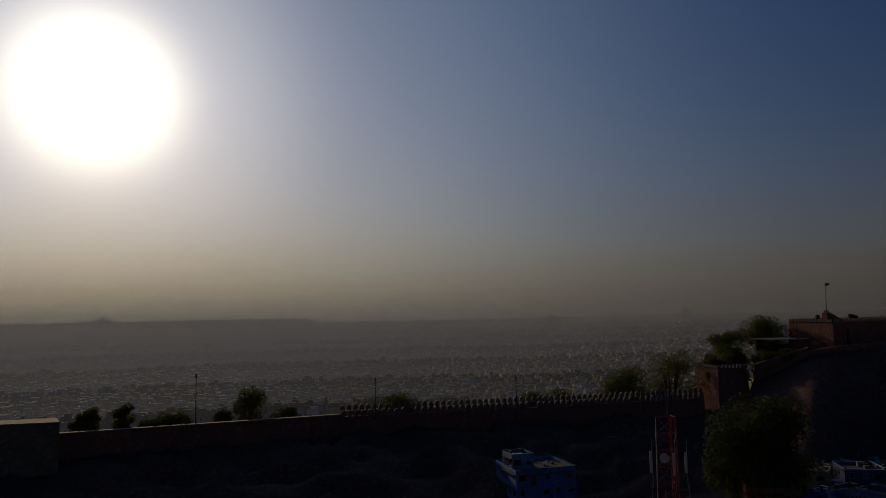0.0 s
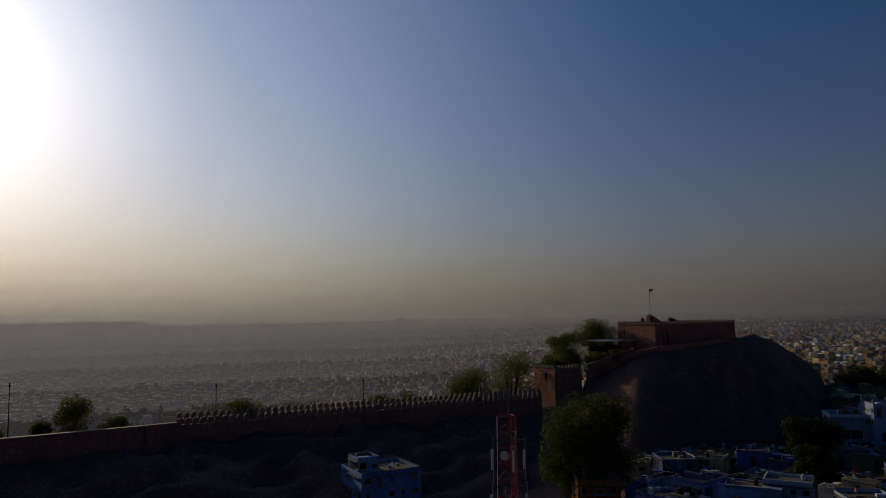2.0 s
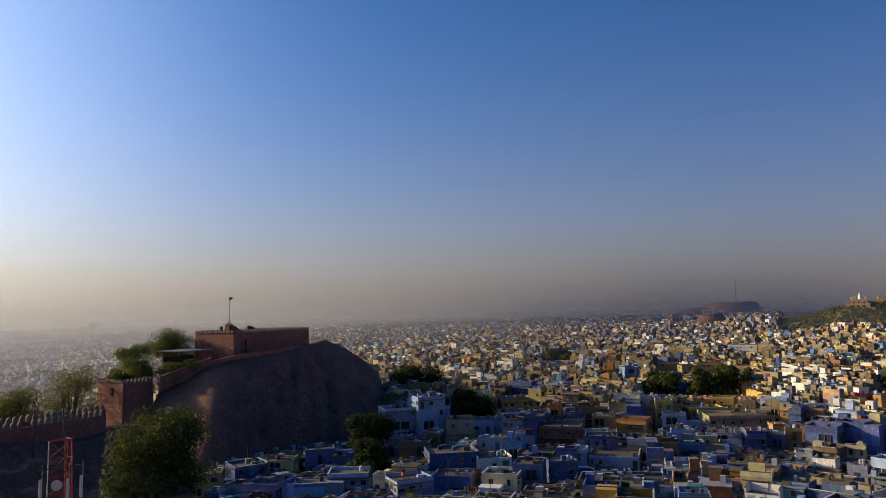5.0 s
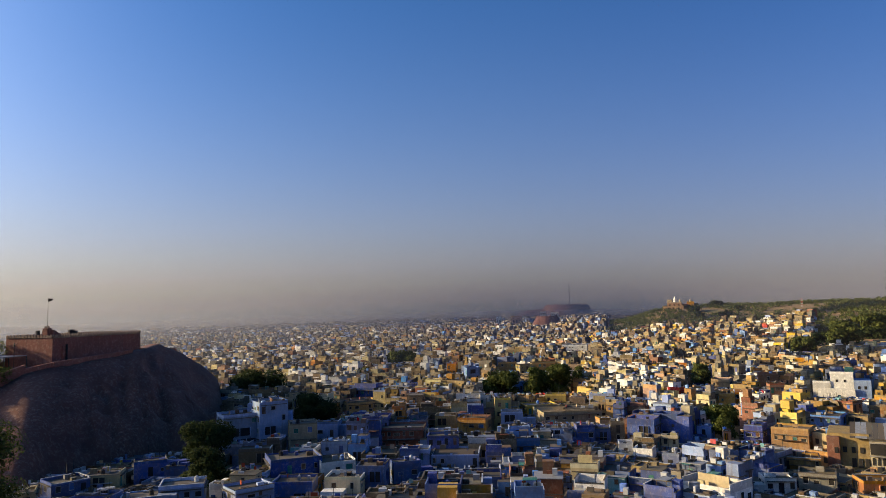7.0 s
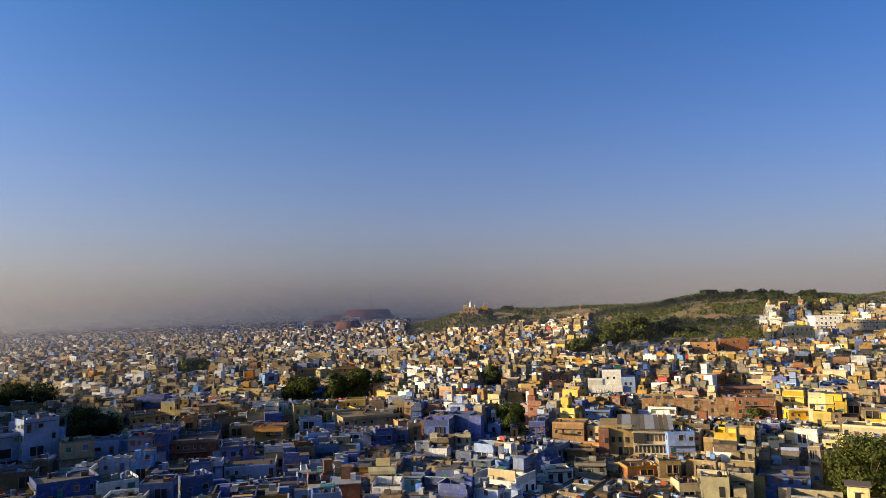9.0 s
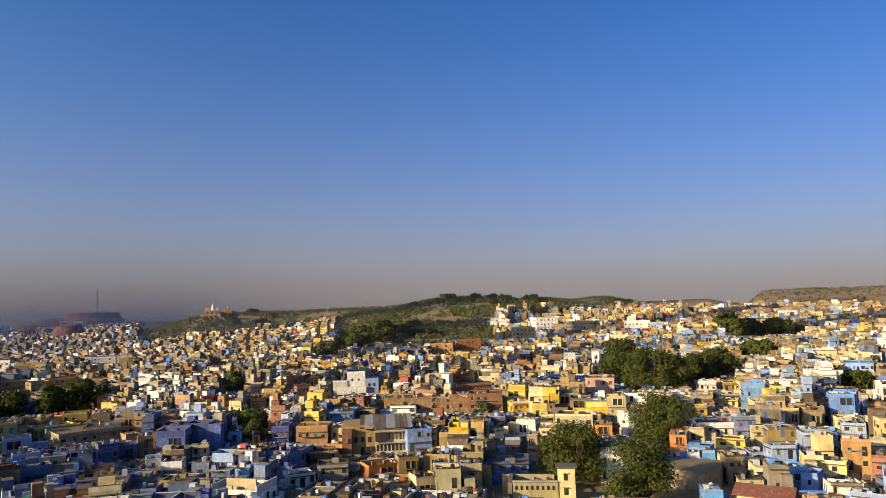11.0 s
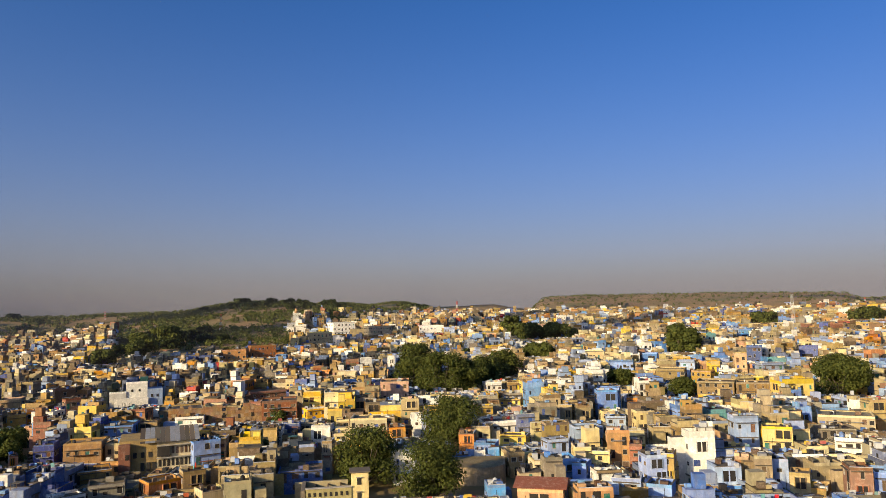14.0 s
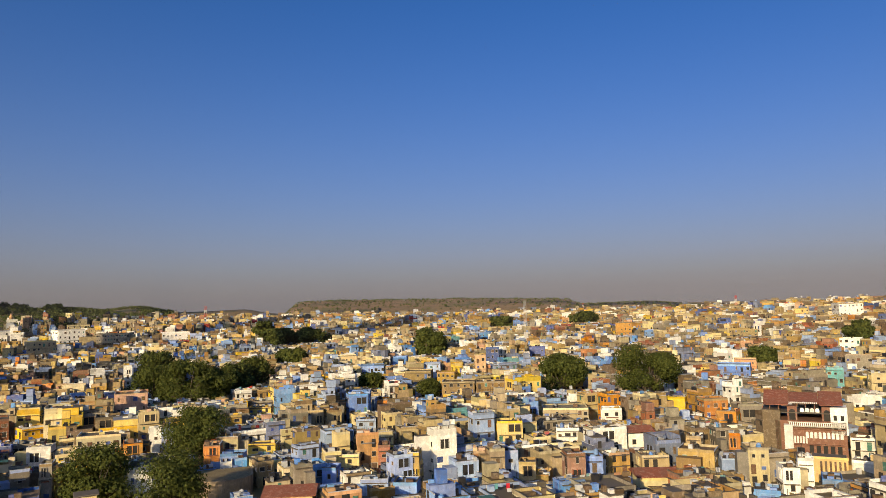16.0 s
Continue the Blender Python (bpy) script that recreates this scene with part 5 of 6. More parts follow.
def courtyard_hall():
    """A cream hall round a sunken court, with a small square tower at its end."""
    root = tagged(new("courtyard_hall"), "cream plastered hall with a sunken court and small square tower", "building")
    root.matrix_basis = front(100.6, 146, 0.0) @ Matrix.Translation((0, 0, -1.2))
    open_view(97.8, 103.4, 144, 1.0)
    keep_clear(*at(99.4, 151), 7.5)
    keep_clear(*at(101.8, 150), 6.0)
    block("wall", root, -1.8, 0.5, -4, 9.0, 0.8, 9.9, WALL["cream"])
    block("back_wall", root, -3.4, 9.0, -4, 11.0, 0.6, 9.4, WALL["bare plaster"])
    block("side_wall", root, -6.9, 4.8, -4, 0.8, 8.0, 9.6, WALL["concrete grey"])
    block("court_floor", root, -1.8, 4.8, -4, 9.4, 7.8, 7.0, M_roof)
    for i in range(3):
        block("roof_beam", root, -4.6 + i * 2.6, 4.8, 4.6, 0.3, 8.0, 0.3, M_wood)
    for i in range(8):
        block("niche", root, -5.6 + i * 1.05, 0.06, 4.4, 0.5, 0.1, 0.8, M_dark)
    block("cornice", root, -1.8, 0.4, 5.9, 9.2, 1.1, 0.18, M_trim)
    t = block("tower", root, 4.4, 2.0, -4, 3.4, 3.4, 12.6, WALL["cream"])
    block("tower_roof", root, 4.4, 2.0, 8.6, 4.2, 4.2, 0.22, M_roof)
    for z in (3.4, 6.2):
        block("window", root, 4.2, 0.26, z, 0.8, 0.16, 1.3, M_dark)
        block("hood", root, 4.2, 0.1, z + 1.4, 1.2, 0.6, 0.12, M_trim)


courtyard_hall()


def curved_terrace():
    """The round-ended terrace below the trees."""
    root = tagged(new("terrace"), "round-ended stone terrace with a low rim", "terrace")
    root.matrix_basis = front(111.5, 168, 0.0)
    open_view(109.4, 113.6, 160, 2.0)
    for name, r, z0, z1, m in (("wall", 6.6, -4, 4.0, WALL["bare plaster"]), ("floor", 6.1, 4.0, 4.04, WALL["bare plaster"])):
        bm = bmesh.new()
        pts = [(r, 6), (r, -1)] + [(r * math.cos(math.pi * k / 14), -1 - r * 0.8 * math.sin(math.pi * k / 14)) for k in range(1, 14)] + [(-r, -1), (-r, 6)]
        prism(bm, pts[::-1], z0, z1)
        part(name, bm, m, root)


curved_terrace()


def hill_temple():
    x, y = at(75.1, 985)
    root = tagged(new("hill_temple"), "small tan temple with a white spire on the hilltop", "temple")
    root.matrix_basis = front(75.1, 985) @ Matrix.Diagonal((1.5, 1.5, 1.25, 1))
    block("wall", root, 0, 0, -6, 12, 10, 11.5, WALL["peach"])
    block("lower_terrace", root, -1, -6, -6, 17, 4, 8.5, WALL["peach"])
    block("terrace", root, 9, 8, -6, 22, 12, 10.5, WALL["peach"])
    block("hall", root, 13.5, 4, -6, 6, 8, 12.5, WALL["orange"])
    block("gate", root, -4, 5, 4, 4, 4, 5, WALL["cream"])
    block("parapet", root, 0, -4.8, 5.5, 12.2, 0.4, 0.9, WALL["cream"])
    for i in range(3):
        block("window", root, -3.6 + i * 3.6, -5.02, 2.0, 1.3, 0.2, 2.0, M_dark)
        block("doorway", root, -5.0 + i * 4.2, -8.02, -2.0, 1.6, 0.2, 2.6, M_dark)
    for x, y, z, r, h in ((1, 3, 5.5, 1.7, 8.0), (-4.5, -3.5, 5.5, 0.9, 3.6), (4.8, -3.5, 5.5, 0.9, 3.6), (13.5, 2.0, 6.5, 1.0, 3.4)):
        bm = bmesh.new()
        rod(bm, (x, y, z), (x, y, z + h * 0.45), r, 10, r * 0.95)
        rod(bm, (x, y, z + h * 0.45), (x, y, z + h * 0.8), r * 0.95, 10, r * 0.4)
        rod(bm, (x, y, z + h * 0.8), (x, y, z + h), r * 0.4, 8, 0.05)
        part("spire", bm, WALL["white"] if r > 1.2 else WALL["cream"], root)


hill_temple()


def slope_temple():
    root = tagged(new("hillside_temple"), "white hillside temple with a reddish spire", "temple")
    root.matrix_basis = front(97.6, 790)
    block("wall", root, 0, 0, -4, 9, 8, 9, WALL["white"])
    block("lower_wall", root, 9, -2, -4, 10, 8, 7, WALL["white"])
    block("upper_hall", root, 12, 5, -4, 9, 7, 12, WALL["cream"])
    bm = bmesh.new()
    rod(bm, (-1, 0, 5), (-1, 0, 7), 2.0, 10, 1.8)
    rod(bm, (-1, 0, 7), (-1, 0, 10.5), 1.8, 10, 0.2)
    part("spire", bm, WALL["peach"], root)
    for i in range(4):
        block("window", root, 6 + i * 2, -6.02, 0.5, 0.9, 0.2, 1.4, M_dark)


slope_temple()


def far_palace():
    root = tagged(new("far_palace"), "hazy domed palace on the far ridge", "palace")
    root.matrix_basis = front(-25.6, 4280, 15.0)
    stone = WALL["sandstone"]
    block("main_block", root, 0, 0, -10, 46, 40, 24, stone, bevel=0.5)
    for x in (-36, 36):
        block("wing", root, x, 0, -10, 30, 30, 17, stone, bevel=0.5)
    bm = bmesh.new()
    rod(bm, (0, 0, 13), (0, 0, 24), 9.5, 16, 9.0)
    bmesh.ops.create_uvsphere(bm, u_segments=16, v_segments=8, radius=9.6, matrix=pose(0, 0, 25))
    rod(bm, (0, 0, 33), (0, 0, 42), 1.0, 8, 0.2)
    part("dome", bm, stone, root)
    for x, h in ((-21, 28), (21, 28), (-30, 20), (30, 20), (-48, 15), (48, 15), (-11, 22), (11, 22)):
        bm = bmesh.new()
        box(bm, x, 0, 0, 5.5, 5.5, h - 5)
        rod(bm, (x, 0, h - 5), (x, 0, h + 2), 2.9, 10, 0.4)
        part("turret", bm, stone, root)


far_palace()


def mound(name, label, az, d, width, depth, top, base, seed, flat, material):
    """A far rock or table hill as a closed heap of stone."""
    x0, y0 = at(az, d)
    a = np.linspace(-1.25, 1.25, 50)
    u, v = np.meshgrid(a, a)
    r = np.sqrt(u * u + v * v)
    h = np.clip((1.12 - r) / flat, 0, 1)
    c, s = math.cos(radians(-az)), math.sin(radians(-az))
    px, py = u * width / 2, v * depth / 2
    x, y = x0 + px * c - py * s, y0 + px * s + py * c
    z = base - 4 + (top - base + 4) * h * (1 + 0.10 * fbm(x + seed, y, width / 6, 4))
    return tagged(grid_mesh(name, x, y, z, material), label, "rock", kind="structure")


mound("table_hill", "flat-topped dark hill fading in the haze", 66.95, 3300, 235, 300, 55, 2, 3.0, 0.30, M_rock)
mound("table_hill_shoulder", "low shoulder of the hazy table hill", 65.0, 3350, 300, 240, 36, 2, 9.0, 0.7, M_rock)
mound("far_crag", "reddish crag with white houses on top", 65.4, 1330, 62, 60, 26, 2, 5.0, 0.5, M_rock)


def crag_house(az, d, z, w, h, paint):
    root = tagged(new("house"), f"{paint} flat-roofed house on a far crag", "house")
    root.matrix_basis = front(az, d, z)
    block("wall", root, 0, 0, -6, w, 9, h + 6, WALL[paint])
    block("parapet", root, 0, -4.4, h, w, 0.3, 0.9, WALL[paint])
    for i in range(3):
        block("window", root, (i - 1) * w * 0.28, -4.52, h * 0.4, w * 0.12, 0.2, h * 0.3, M_dark)


crag_house(65.1, 1325, 26, 12, 8, "white")
crag_house(66.0, 1330, 24, 14, 8, "white")
crag_house(63.0, 1500, 3, 22, 22, "peach")
crag_house(61.6, 1550, 3, 12, 22, "white")
crag_house(8.6, 2900, -20, 26, 40, "concrete grey")
crag_house(18.7, 3100, -12, 24, 44, "concrete grey")
crag_house(-1.9, 2300, -20, 24, 30, "concrete grey")
crag_house(-14.0, 2500, -20, 40, 30, "concrete grey")
crag_house(-19.0, 2600, -20, 60, 30, "concrete grey")
crag_house(-22.4, 2700, -20, 20, 40, "concrete grey")

for az, d, h in ((135.25, 560, 31), (151.05, 740, 20), (110.3, 740, 21), (139.8, 1250, 17), (91.88, 700, 15), (83.84, 950, 10), (67.2, 3200, 145)):
    x, y = at(az, d)
    z = level1(x, y)
    lattice_mast("radio_mast", "slim lattice radio mast among far houses", x, y, z, z + h, 2.2, 1.2, 6, (M_iron,) if h > 60 else (M_white, M_tin) if h == 31 else (M_white, M_red), 0.10 if h < 60 else 0.22)


# ---------------------------------------------------------------- trees by hand
def tree_at(az, d, height, width, seed, sink=0.0, **k):
    x, y = at(az, d)
    keep_clear(x, y, width * 0.36)
    z = floor_at(x, y)
    if az > 45 and width > 12:
        half = math.degrees(width * 0.36 / d)
        OPEN_VIEW.append((az - half, az + half, d - width * 0.3, z + height * 0.22))
    return tree(x, y, level1(x, y) if z - level1(x, y) > 5 and az > 30 else z - sink, height, width, seed, **k)


tree_at(23.1, 150, 21.4, 23.5, 1, leaves=30600, size=0.28, blobs_n=60, clear=0.04, label="big sunlit leafy tree below the rock")
tree_at(42.0, 306, 17.5, 27.5, 20, leaves=9800, size=0.55, material=M_leaf_dark, label="dark shady tree between the houses")
tree_at(46.75, 258, 11.5, 19.5, 21, leaves=11000, size=0.38, material=M_leaf_dark, label="dark shady tree between the houses")
tree_at(38.9, 186, 13.0, 16.0, 22, leaves=8624, size=0.32, material=M_leaf_dark, label="dark shady tree between the houses")
tree_at(38.6, 166, 10.0, 11.5, 70, leaves=6500, size=0.30, material=M_leaf_dark, label="dark shady tree below the rock")
tree_at(78.10, 244, 8.4, 13.7, 23, leaves=4849, size=0.35)
tree_at(61.52, 326, 12.7, 19.8, 24, leaves=5929, size=0.56, label="dusty olive-green tree between the houses")
tree_at(64.23, 320, 14.6, 14.8, 25, leaves=3319, size=0.56, label="dusty olive-green tree between the houses")
tree_at(66.17, 322, 15.6, 19.1, 26, leaves=5530, size=0.56, label="dusty olive-green tree between the houses")
tree_at(67.90, 356, 12.3, 11.2, 27, leaves=1349, size=0.74, label="dusty olive-green tree between the houses")
tree_at(53.81, 542, 11.4, 30.6, 28, leaves=4200, size=1.08, label="dusty olive-green tree between the houses")
tree_at(50.67, 406, 10.0, 11.0, 29, leaves=790, size=0.91, label="dusty olive-green tree between the houses")
tree_at(76.75, 360, 12.8, 13.2, 30, leaves=1881, size=0.74)
tree_at(83.81, 538, 12.7, 22.0, 31, leaves=3123, size=1.08)
tree_at(86.20, 566, 17.2, 28.3, 32, leaves=4200, size=1.12)
tree_at(87.92, 610, 17.2, 30.1, 33, leaves=4200, size=1.17)
tree_at(102.8, 163, 14.0, 17.0, 34, leaves=12600, size=0.29, blobs_n=40, clear=0.1, label="broad dense olive-green tree beside the hall")
tree_at(109.6, 204, 15.0, 20.0, 35, leaves=12600, size=0.32, blobs_n=40, clear=0.1, label="broad dense olive-green tree among the houses")
tree_at(108.2, 148, 13.6, 17.0, 36, leaves=12600, size=0.27, blobs_n=40, clear=0.1, label="broad dense olive-green tree among the houses")
tree_at(107.13, 374, 19.3, 30.7, 40, leaves=9782, size=0.65, blobs_n=30, clear=0.1)
tree_at(106.87, 324, 16.8, 26.7, 41, leaves=10295, size=0.48, blobs_n=30, clear=0.1)
tree_at(109.04, 314, 19.3, 25.5, 42, leaves=9413, size=0.47, blobs_n=30, clear=0.1)
tree_at(110.87, 318, 15.4, 23.2, 43, leaves=7767, size=0.47, blobs_n=30, clear=0.1)
tree_at(112.70, 340, 15.8, 22.0, 44, leaves=5002, size=0.61, blobs_n=30, clear=0.1)
tree_at(113.88, 358, 15.4, 20.2, 45, leaves=4238, size=0.63, blobs_n=30, clear=0.1)
tree_at(111.09, 436, 10.9, 11.0, 46, leaves=790, size=0.94)
tree_at(114.57, 580, 17.5, 19.9, 47, leaves=2575, size=1.13)
tree_at(116.09, 542, 15.7, 26.0, 48, leaves=4200, size=1.08)
tree_at(118.22, 550, 14.4, 33.5, 49, leaves=4200, size=1.09)
tree_at(116.64, 448, 10.5, 25.6, 50, leaves=4200, size=0.97)
tree_at(127.38, 450, 20.5, 24.7, 51, leaves=3980, size=0.97)
tree_at(122.91, 326, 9.2, 14.3, 52, leaves=3082, size=0.56)
tree_at(125.45, 276, 9.0, 10.3, 53, leaves=2765, size=0.38)
tree_at(127.31, 294, 9.7, 14.2, 54, leaves=5140, size=0.38)
tree_at(96.09, 252, 8.0, 9.2, 55, leaves=2329, size=0.36)
tree_at(78.05, 224, 11.1, 12.4, 56, leaves=3942, size=0.34)
tree_at(118.31, 322, 9.9, 9.0, 57, leaves=1370, size=0.56)
tree_at(95.23, 188, 7.8, 3.8, 58, leaves=2329, size=0.32)
tree_at(127.34, 444, 20.2, 24.5, 59, leaves=3894, size=0.95)
tree_at(138.04, 300, 18.0, 26.2, 60, leaves=9800, size=0.54)
tree_at(144.33, 288, 22.7, 28.2, 61, leaves=16660, size=0.38)
tree_at(152.67, 408, 10.8, 19.1, 62, leaves=2370, size=0.91)
tree_at(158.93, 516, 15.3, 21.2, 63, leaves=2934, size=1.05)
tree_at(158.67, 260, 8.7, 9.8, 64, leaves=2483, size=0.36)
tree_at(136.79, 262, 6.3, 8.0, 65, leaves=2329, size=0.36)
tree_at(153.93, 202, 6.0, 5.3, 66, leaves=2329, size=0.32)
tree_at(133.34, 656, 12.5, 24.2, 67, leaves=3810, size=1.23)
tree_at(139.89, 676, 13.3, 34.6, 68, leaves=4200, size=1.25)


def ridge_tree(az, d, z0, z1, width, seed, dense=1.0, loose=1.3):
    """A small tree behind the fort wall, rooted on the rock, its crown between the levels z0 and z1."""
    x, y = at(az, d)
    foot = min(floor_at(x, y), z0)
    tall = z1 - foot
    tree(x, y, foot, tall, width * 1.25, seed, leaves=int((2400 + width * 300) * dense), size=0.22, blobs_n=34, loose=loose, material=M_acacia, clear=max(0.02, (z0 - foot) / tall * 0.6), label="feathery acacia tree behind the fort wall")


ridge_tree(8.86, 205, 14.0, 18.3, 8.3, 201)
ridge_tree(14.21, 212, 15.6, 24.2, 13.5, 202)
ridge_tree(17.42, 222, 16.4, 28.2, 16.7, 203)
ridge_tree(21.48, 236, 22.8, 34.6, 11.2, 204, 2.2, 0.7)
ridge_tree(23.93, 246, 28.7, 38.3, 12.9, 205, 2.2, 0.7)
ridge_tree(-3.83, 185, 14.6, 19.6, 10.1, 207)
ridge_tree(6.95, 194, 14.1, 18.8, 8.4, 208)
ridge_tree(9.06, 196, 14.1, 18.0, 6.0, 209)
ridge_tree(-15.39, 180, 14.8, 23.7, 8.5, 210)
ridge_tree(-24.02, 172, 17.3, 22.1, 4.9, 211)
ridge_tree(-26.33, 172, 17.8, 21.4, 5.4, 212)
ridge_tree(-20.74, 171, 16.2, 19.1, 8.2, 213)
ridge_tree(-12.53, 178, 14.6, 17.9, 6.6, 214)
ridge_tree(13.57, 214, 15.1, 22.4, 11.1, 215)
ridge_tree(21.7, 228, 19.0, 29.6, 10.0, 219, 2.2, 0.7)
ridge_tree(20.3, 230, 16.0, 28.0, 9.0, 220, 2.2, 0.7)
ridge_tree(24.0, 221, 21.5, 27.8, 7.5, 218)
ridge_tree(25.5, 223, 23.5, 28.2, 6.5, 221)
ridge_tree(-27.0, 168, 15.5, 18.9, 5.0, 222)
ridge_tree(-22.3, 168, 15.5, 18.5, 6.0, 223)
ridge_tree(-17.13, 172, 15.6, 18.7, 4.9, 216)

# ---------------------------------------------------------------- houses that stand out
landmark(105.19, 280, 10.9, 11.9, "peach")
landmark(98.79, 248, 6.5, 7.3, "yellow")
landmark(101.03, 224, 3.4, 6.5, "cream")
landmark(102.67, 220, 4.6, 6.3, "cream")
landmark(104.64, 218, 3.5, 7.5, "bare plaster")
landmark(99.50, 204, 5.4, 8.0, "white")
landmark(99.90, 178, 2.4, 8.6, "concrete grey")
landmark(98.19, 182, 3.7, 7.2, "concrete grey")
landmark(105.74, 208, 5.1, 5.7, "orange")
landmark(110.85, 182, 3.9, 8.5, "orange")
landmark(112.15, 242, 5.6, 6.6, "yellow")
landmark(114.58, 194, 7.0, 5.5, "yellow")
landmark(114.43, 262, 8.3, 6.1, "yellow")
landmark(118.72, 228, 3.8, 8.7, "sandstone")
landmark(119.85, 226, 4.5, 8.7, "sandstone")
landmark(121.73, 244, 6.6, 11.1, "sky blue")
landmark(122.38, 220, 5.9, 6.6, "pale blue")
landmark(123.80, 254, 4.3, 8.0, "orange")
landmark(122.49, 176, 5.2, 9.9, "peach")
landmark(123.79, 174, 2.8, 7.4, "brick red")
landmark(119.68, 172, 3.9, 7.1, "cream")
landmark(121.16, 172, 4.5, 5.8, "cream")
landmark(124.96, 156, 4.2, 8.5, "pale blue")
landmark(125.73, 194, 5.6, 7.9, "sandstone")
landmark(126.18, 158, 2.5, 8.6, "yellow")
landmark(119.68, 158, 3.0, 6.2, "sky blue")
landmark(117.66, 184, 5.5, 6.2, "pale blue")
landmark(112.70, 180, 2.7, 5.3, "sky blue")
landmark(111.80, 180, 2.7, 5.0, "white")
landmark(114.46, 170, 3.7, 6.0, "sandstone")
landmark(123.06, 146, 5.6, 5.8, "pale blue")
landmark(123.39, 144, 5.0, 4.7, "ochre")
landmark(125.53, 146, 4.7, 5.0, "sky blue")
landmark(131.49, 192, 5.8, 11.4, "pale blue")
landmark(133.71, 192, 6.7, 9.1, "yellow")
landmark(132.46, 162, 3.5, 8.1, "bare plaster")
landmark(133.61, 166, 3.5, 6.9, "pale blue")
landmark(130.01, 156, 5.1, 7.0, "pale blue")
landmark(131.23, 164, 2.5, 7.4, "peach")
landmark(138.22, 196, 6.0, 6.6, "white")
landmark(137.27, 212, 8.9, 6.3, "concrete grey")
landmark(138.07, 230, 14.0, 6.9, "cream")
landmark(140.06, 160, 3.6, 7.2, "sky blue")
landmark(138.61, 156, 3.9, 8.3, "brick red")
landmark(135.06, 156, 3.6, 6.5, "sandstone")
landmark(136.26, 156, 3.0, 4.2, "ochre")
landmark(141.63, 230, 6.0, 6.9, "white")
landmark(143.42, 186, 6.1, 7.3, "white", "tile")
landmark(144.50, 168, 6.1, 5.6, "cream")
landmark(144.57, 150, 7.2, 4.9, "cream", "tile")
landmark(146.46, 244, 6.2, 8.8, "yellow")
landmark(149.01, 230, 7.1, 10.2, "orange")
landmark(150.08, 226, 5.5, 7.6, "orange")
landmark(151.34, 232, 7.0, 8.5, "concrete grey")
landmark(147.67, 188, 3.5, 6.7, "bare plaster")
landmark(149.43, 190, 3.6, 8.5, "concrete grey")
landmark(150.40, 190, 2.6, 7.4, "orange")
landmark(147.85, 170, 7.7, 6.8, "sandstone")
landmark(150.11, 172, 5.3, 5.1, "pale blue")
landmark(151.76, 168, 4.2, 8.3, "bare plaster")
landmark(153.84, 162, 3.3, 6.2, "white")
landmark(154.94, 166, 2.9, 7.2, "white")
landmark(156.58, 162, 3.6, 4.5, "sky blue")
landmark(152.40, 150, 4.6, 3.9, "sky blue")
landmark(157.20, 300, 5.5, 13.7, "turquoise")
landmark(150.65, 338, 13.7, 11.1, "sky blue")
landmark(159.69, 296, 4.8, 12.4, "cream")
landmark(158.58, 200, 5.3, 5.8, "white")
landmark(158.77, 176, 4.9, 5.3, "white")
landmark(67.93, 202, 4.9, 8.0, "deep blue")
landmark(69.27, 204, 4.6, 7.1, "deep blue")
landmark(67.70, 242, 9.8, 7.3, "concrete grey")
landmark(69.42, 236, 4.0, 5.0, "ochre")
landmark(70.98, 192, 3.5, 5.4, "white")
landmark(72.40, 186, 4.7, 5.1, "white")
landmark(74.28, 200, 4.3, 6.1, "cream")
landmark(70.44, 206, 3.8, 8.7, "weathered brown")
landmark(78.46, 286, 5.7, 7.6, "ochre")
landmark(80.28, 210, 4.7, 8.1, "deep blue")
landmark(76.87, 220, 3.9, 5.6, "sky blue")
landmark(78.30, 214, 1.9, 5.8, "orange")
landmark(82.69, 206, 8.9, 8.0, "ochre")
landmark(83.10, 182, 7.9, 5.2, "ochre")
landmark(90.70, 188, 6.5, 8.8, "sky blue")
landmark(92.03, 192, 2.2, 8.6, "sandstone")
landmark(84.80, 246, 10.9, 6.2, "sky blue")
landmark(86.87, 250, 6.2, 6.0, "sandstone")
landmark(93.06, 148, 5.1, 7.2, "cream")
landmark(94.84, 152, 4.1, 7.3, "bare plaster")
landmark(91.07, 154, 4.7, 4.7, "cream")
landmark(89.84, 164, 4.6, 6.7, "sandstone")
landmark(84.09, 164, 6.9, 5.7, "concrete grey")
landmark(87.63, 164, 6.8, 5.2, "orange")
landmark(81.49, 158, 5.8, 5.6, "white")
landmark(81.78, 296, 5.3, 10.2, "brick red")
landmark(96.21, 250, 11.7, 9.9, "brick red")
landmark(112.32, 180, 5.3, 6.2, "sky blue")
landmark(111.96, 198, 5.8, 7.2, "bare plaster")
landmark(112.87, 146, 3.5, 4.5, "sky blue")
landmark(110.68, 194, 2.9, 7.1, "brick red")
landmark(105.29, 206, 4.7, 6.6, "orange")
landmark(103.20, 216, 10.9, 7.6, "cream")
landmark(105.08, 288, 10.0, 9.9, "peach")
landmark(41.07, 202, 9.4, 13.8, "pale blue")
landmark(43.46, 202, 8.0, 17.0, "pale blue")
landmark(34.95, 176, 6.9, 8.2, "deep blue")
landmark(36.80, 174, 4.4, 7.0, "deep blue")
landmark(37.21, 148, 8.2, 8.2, "pale blue")
landmark(41.88, 142, 7.7, 7.9, "pale blue")
landmark(34.68, 146, 8.8, 7.1, "sky blue")
landmark(32.02, 170, 6.9, 7.7, "bare plaster")
landmark(29.47, 168, 7.6, 7.4, "deep blue")
landmark(48.40, 166, 8.0, 7.1, "white")
landmark(45.35, 150, 8.1, 6.5, "deep blue")
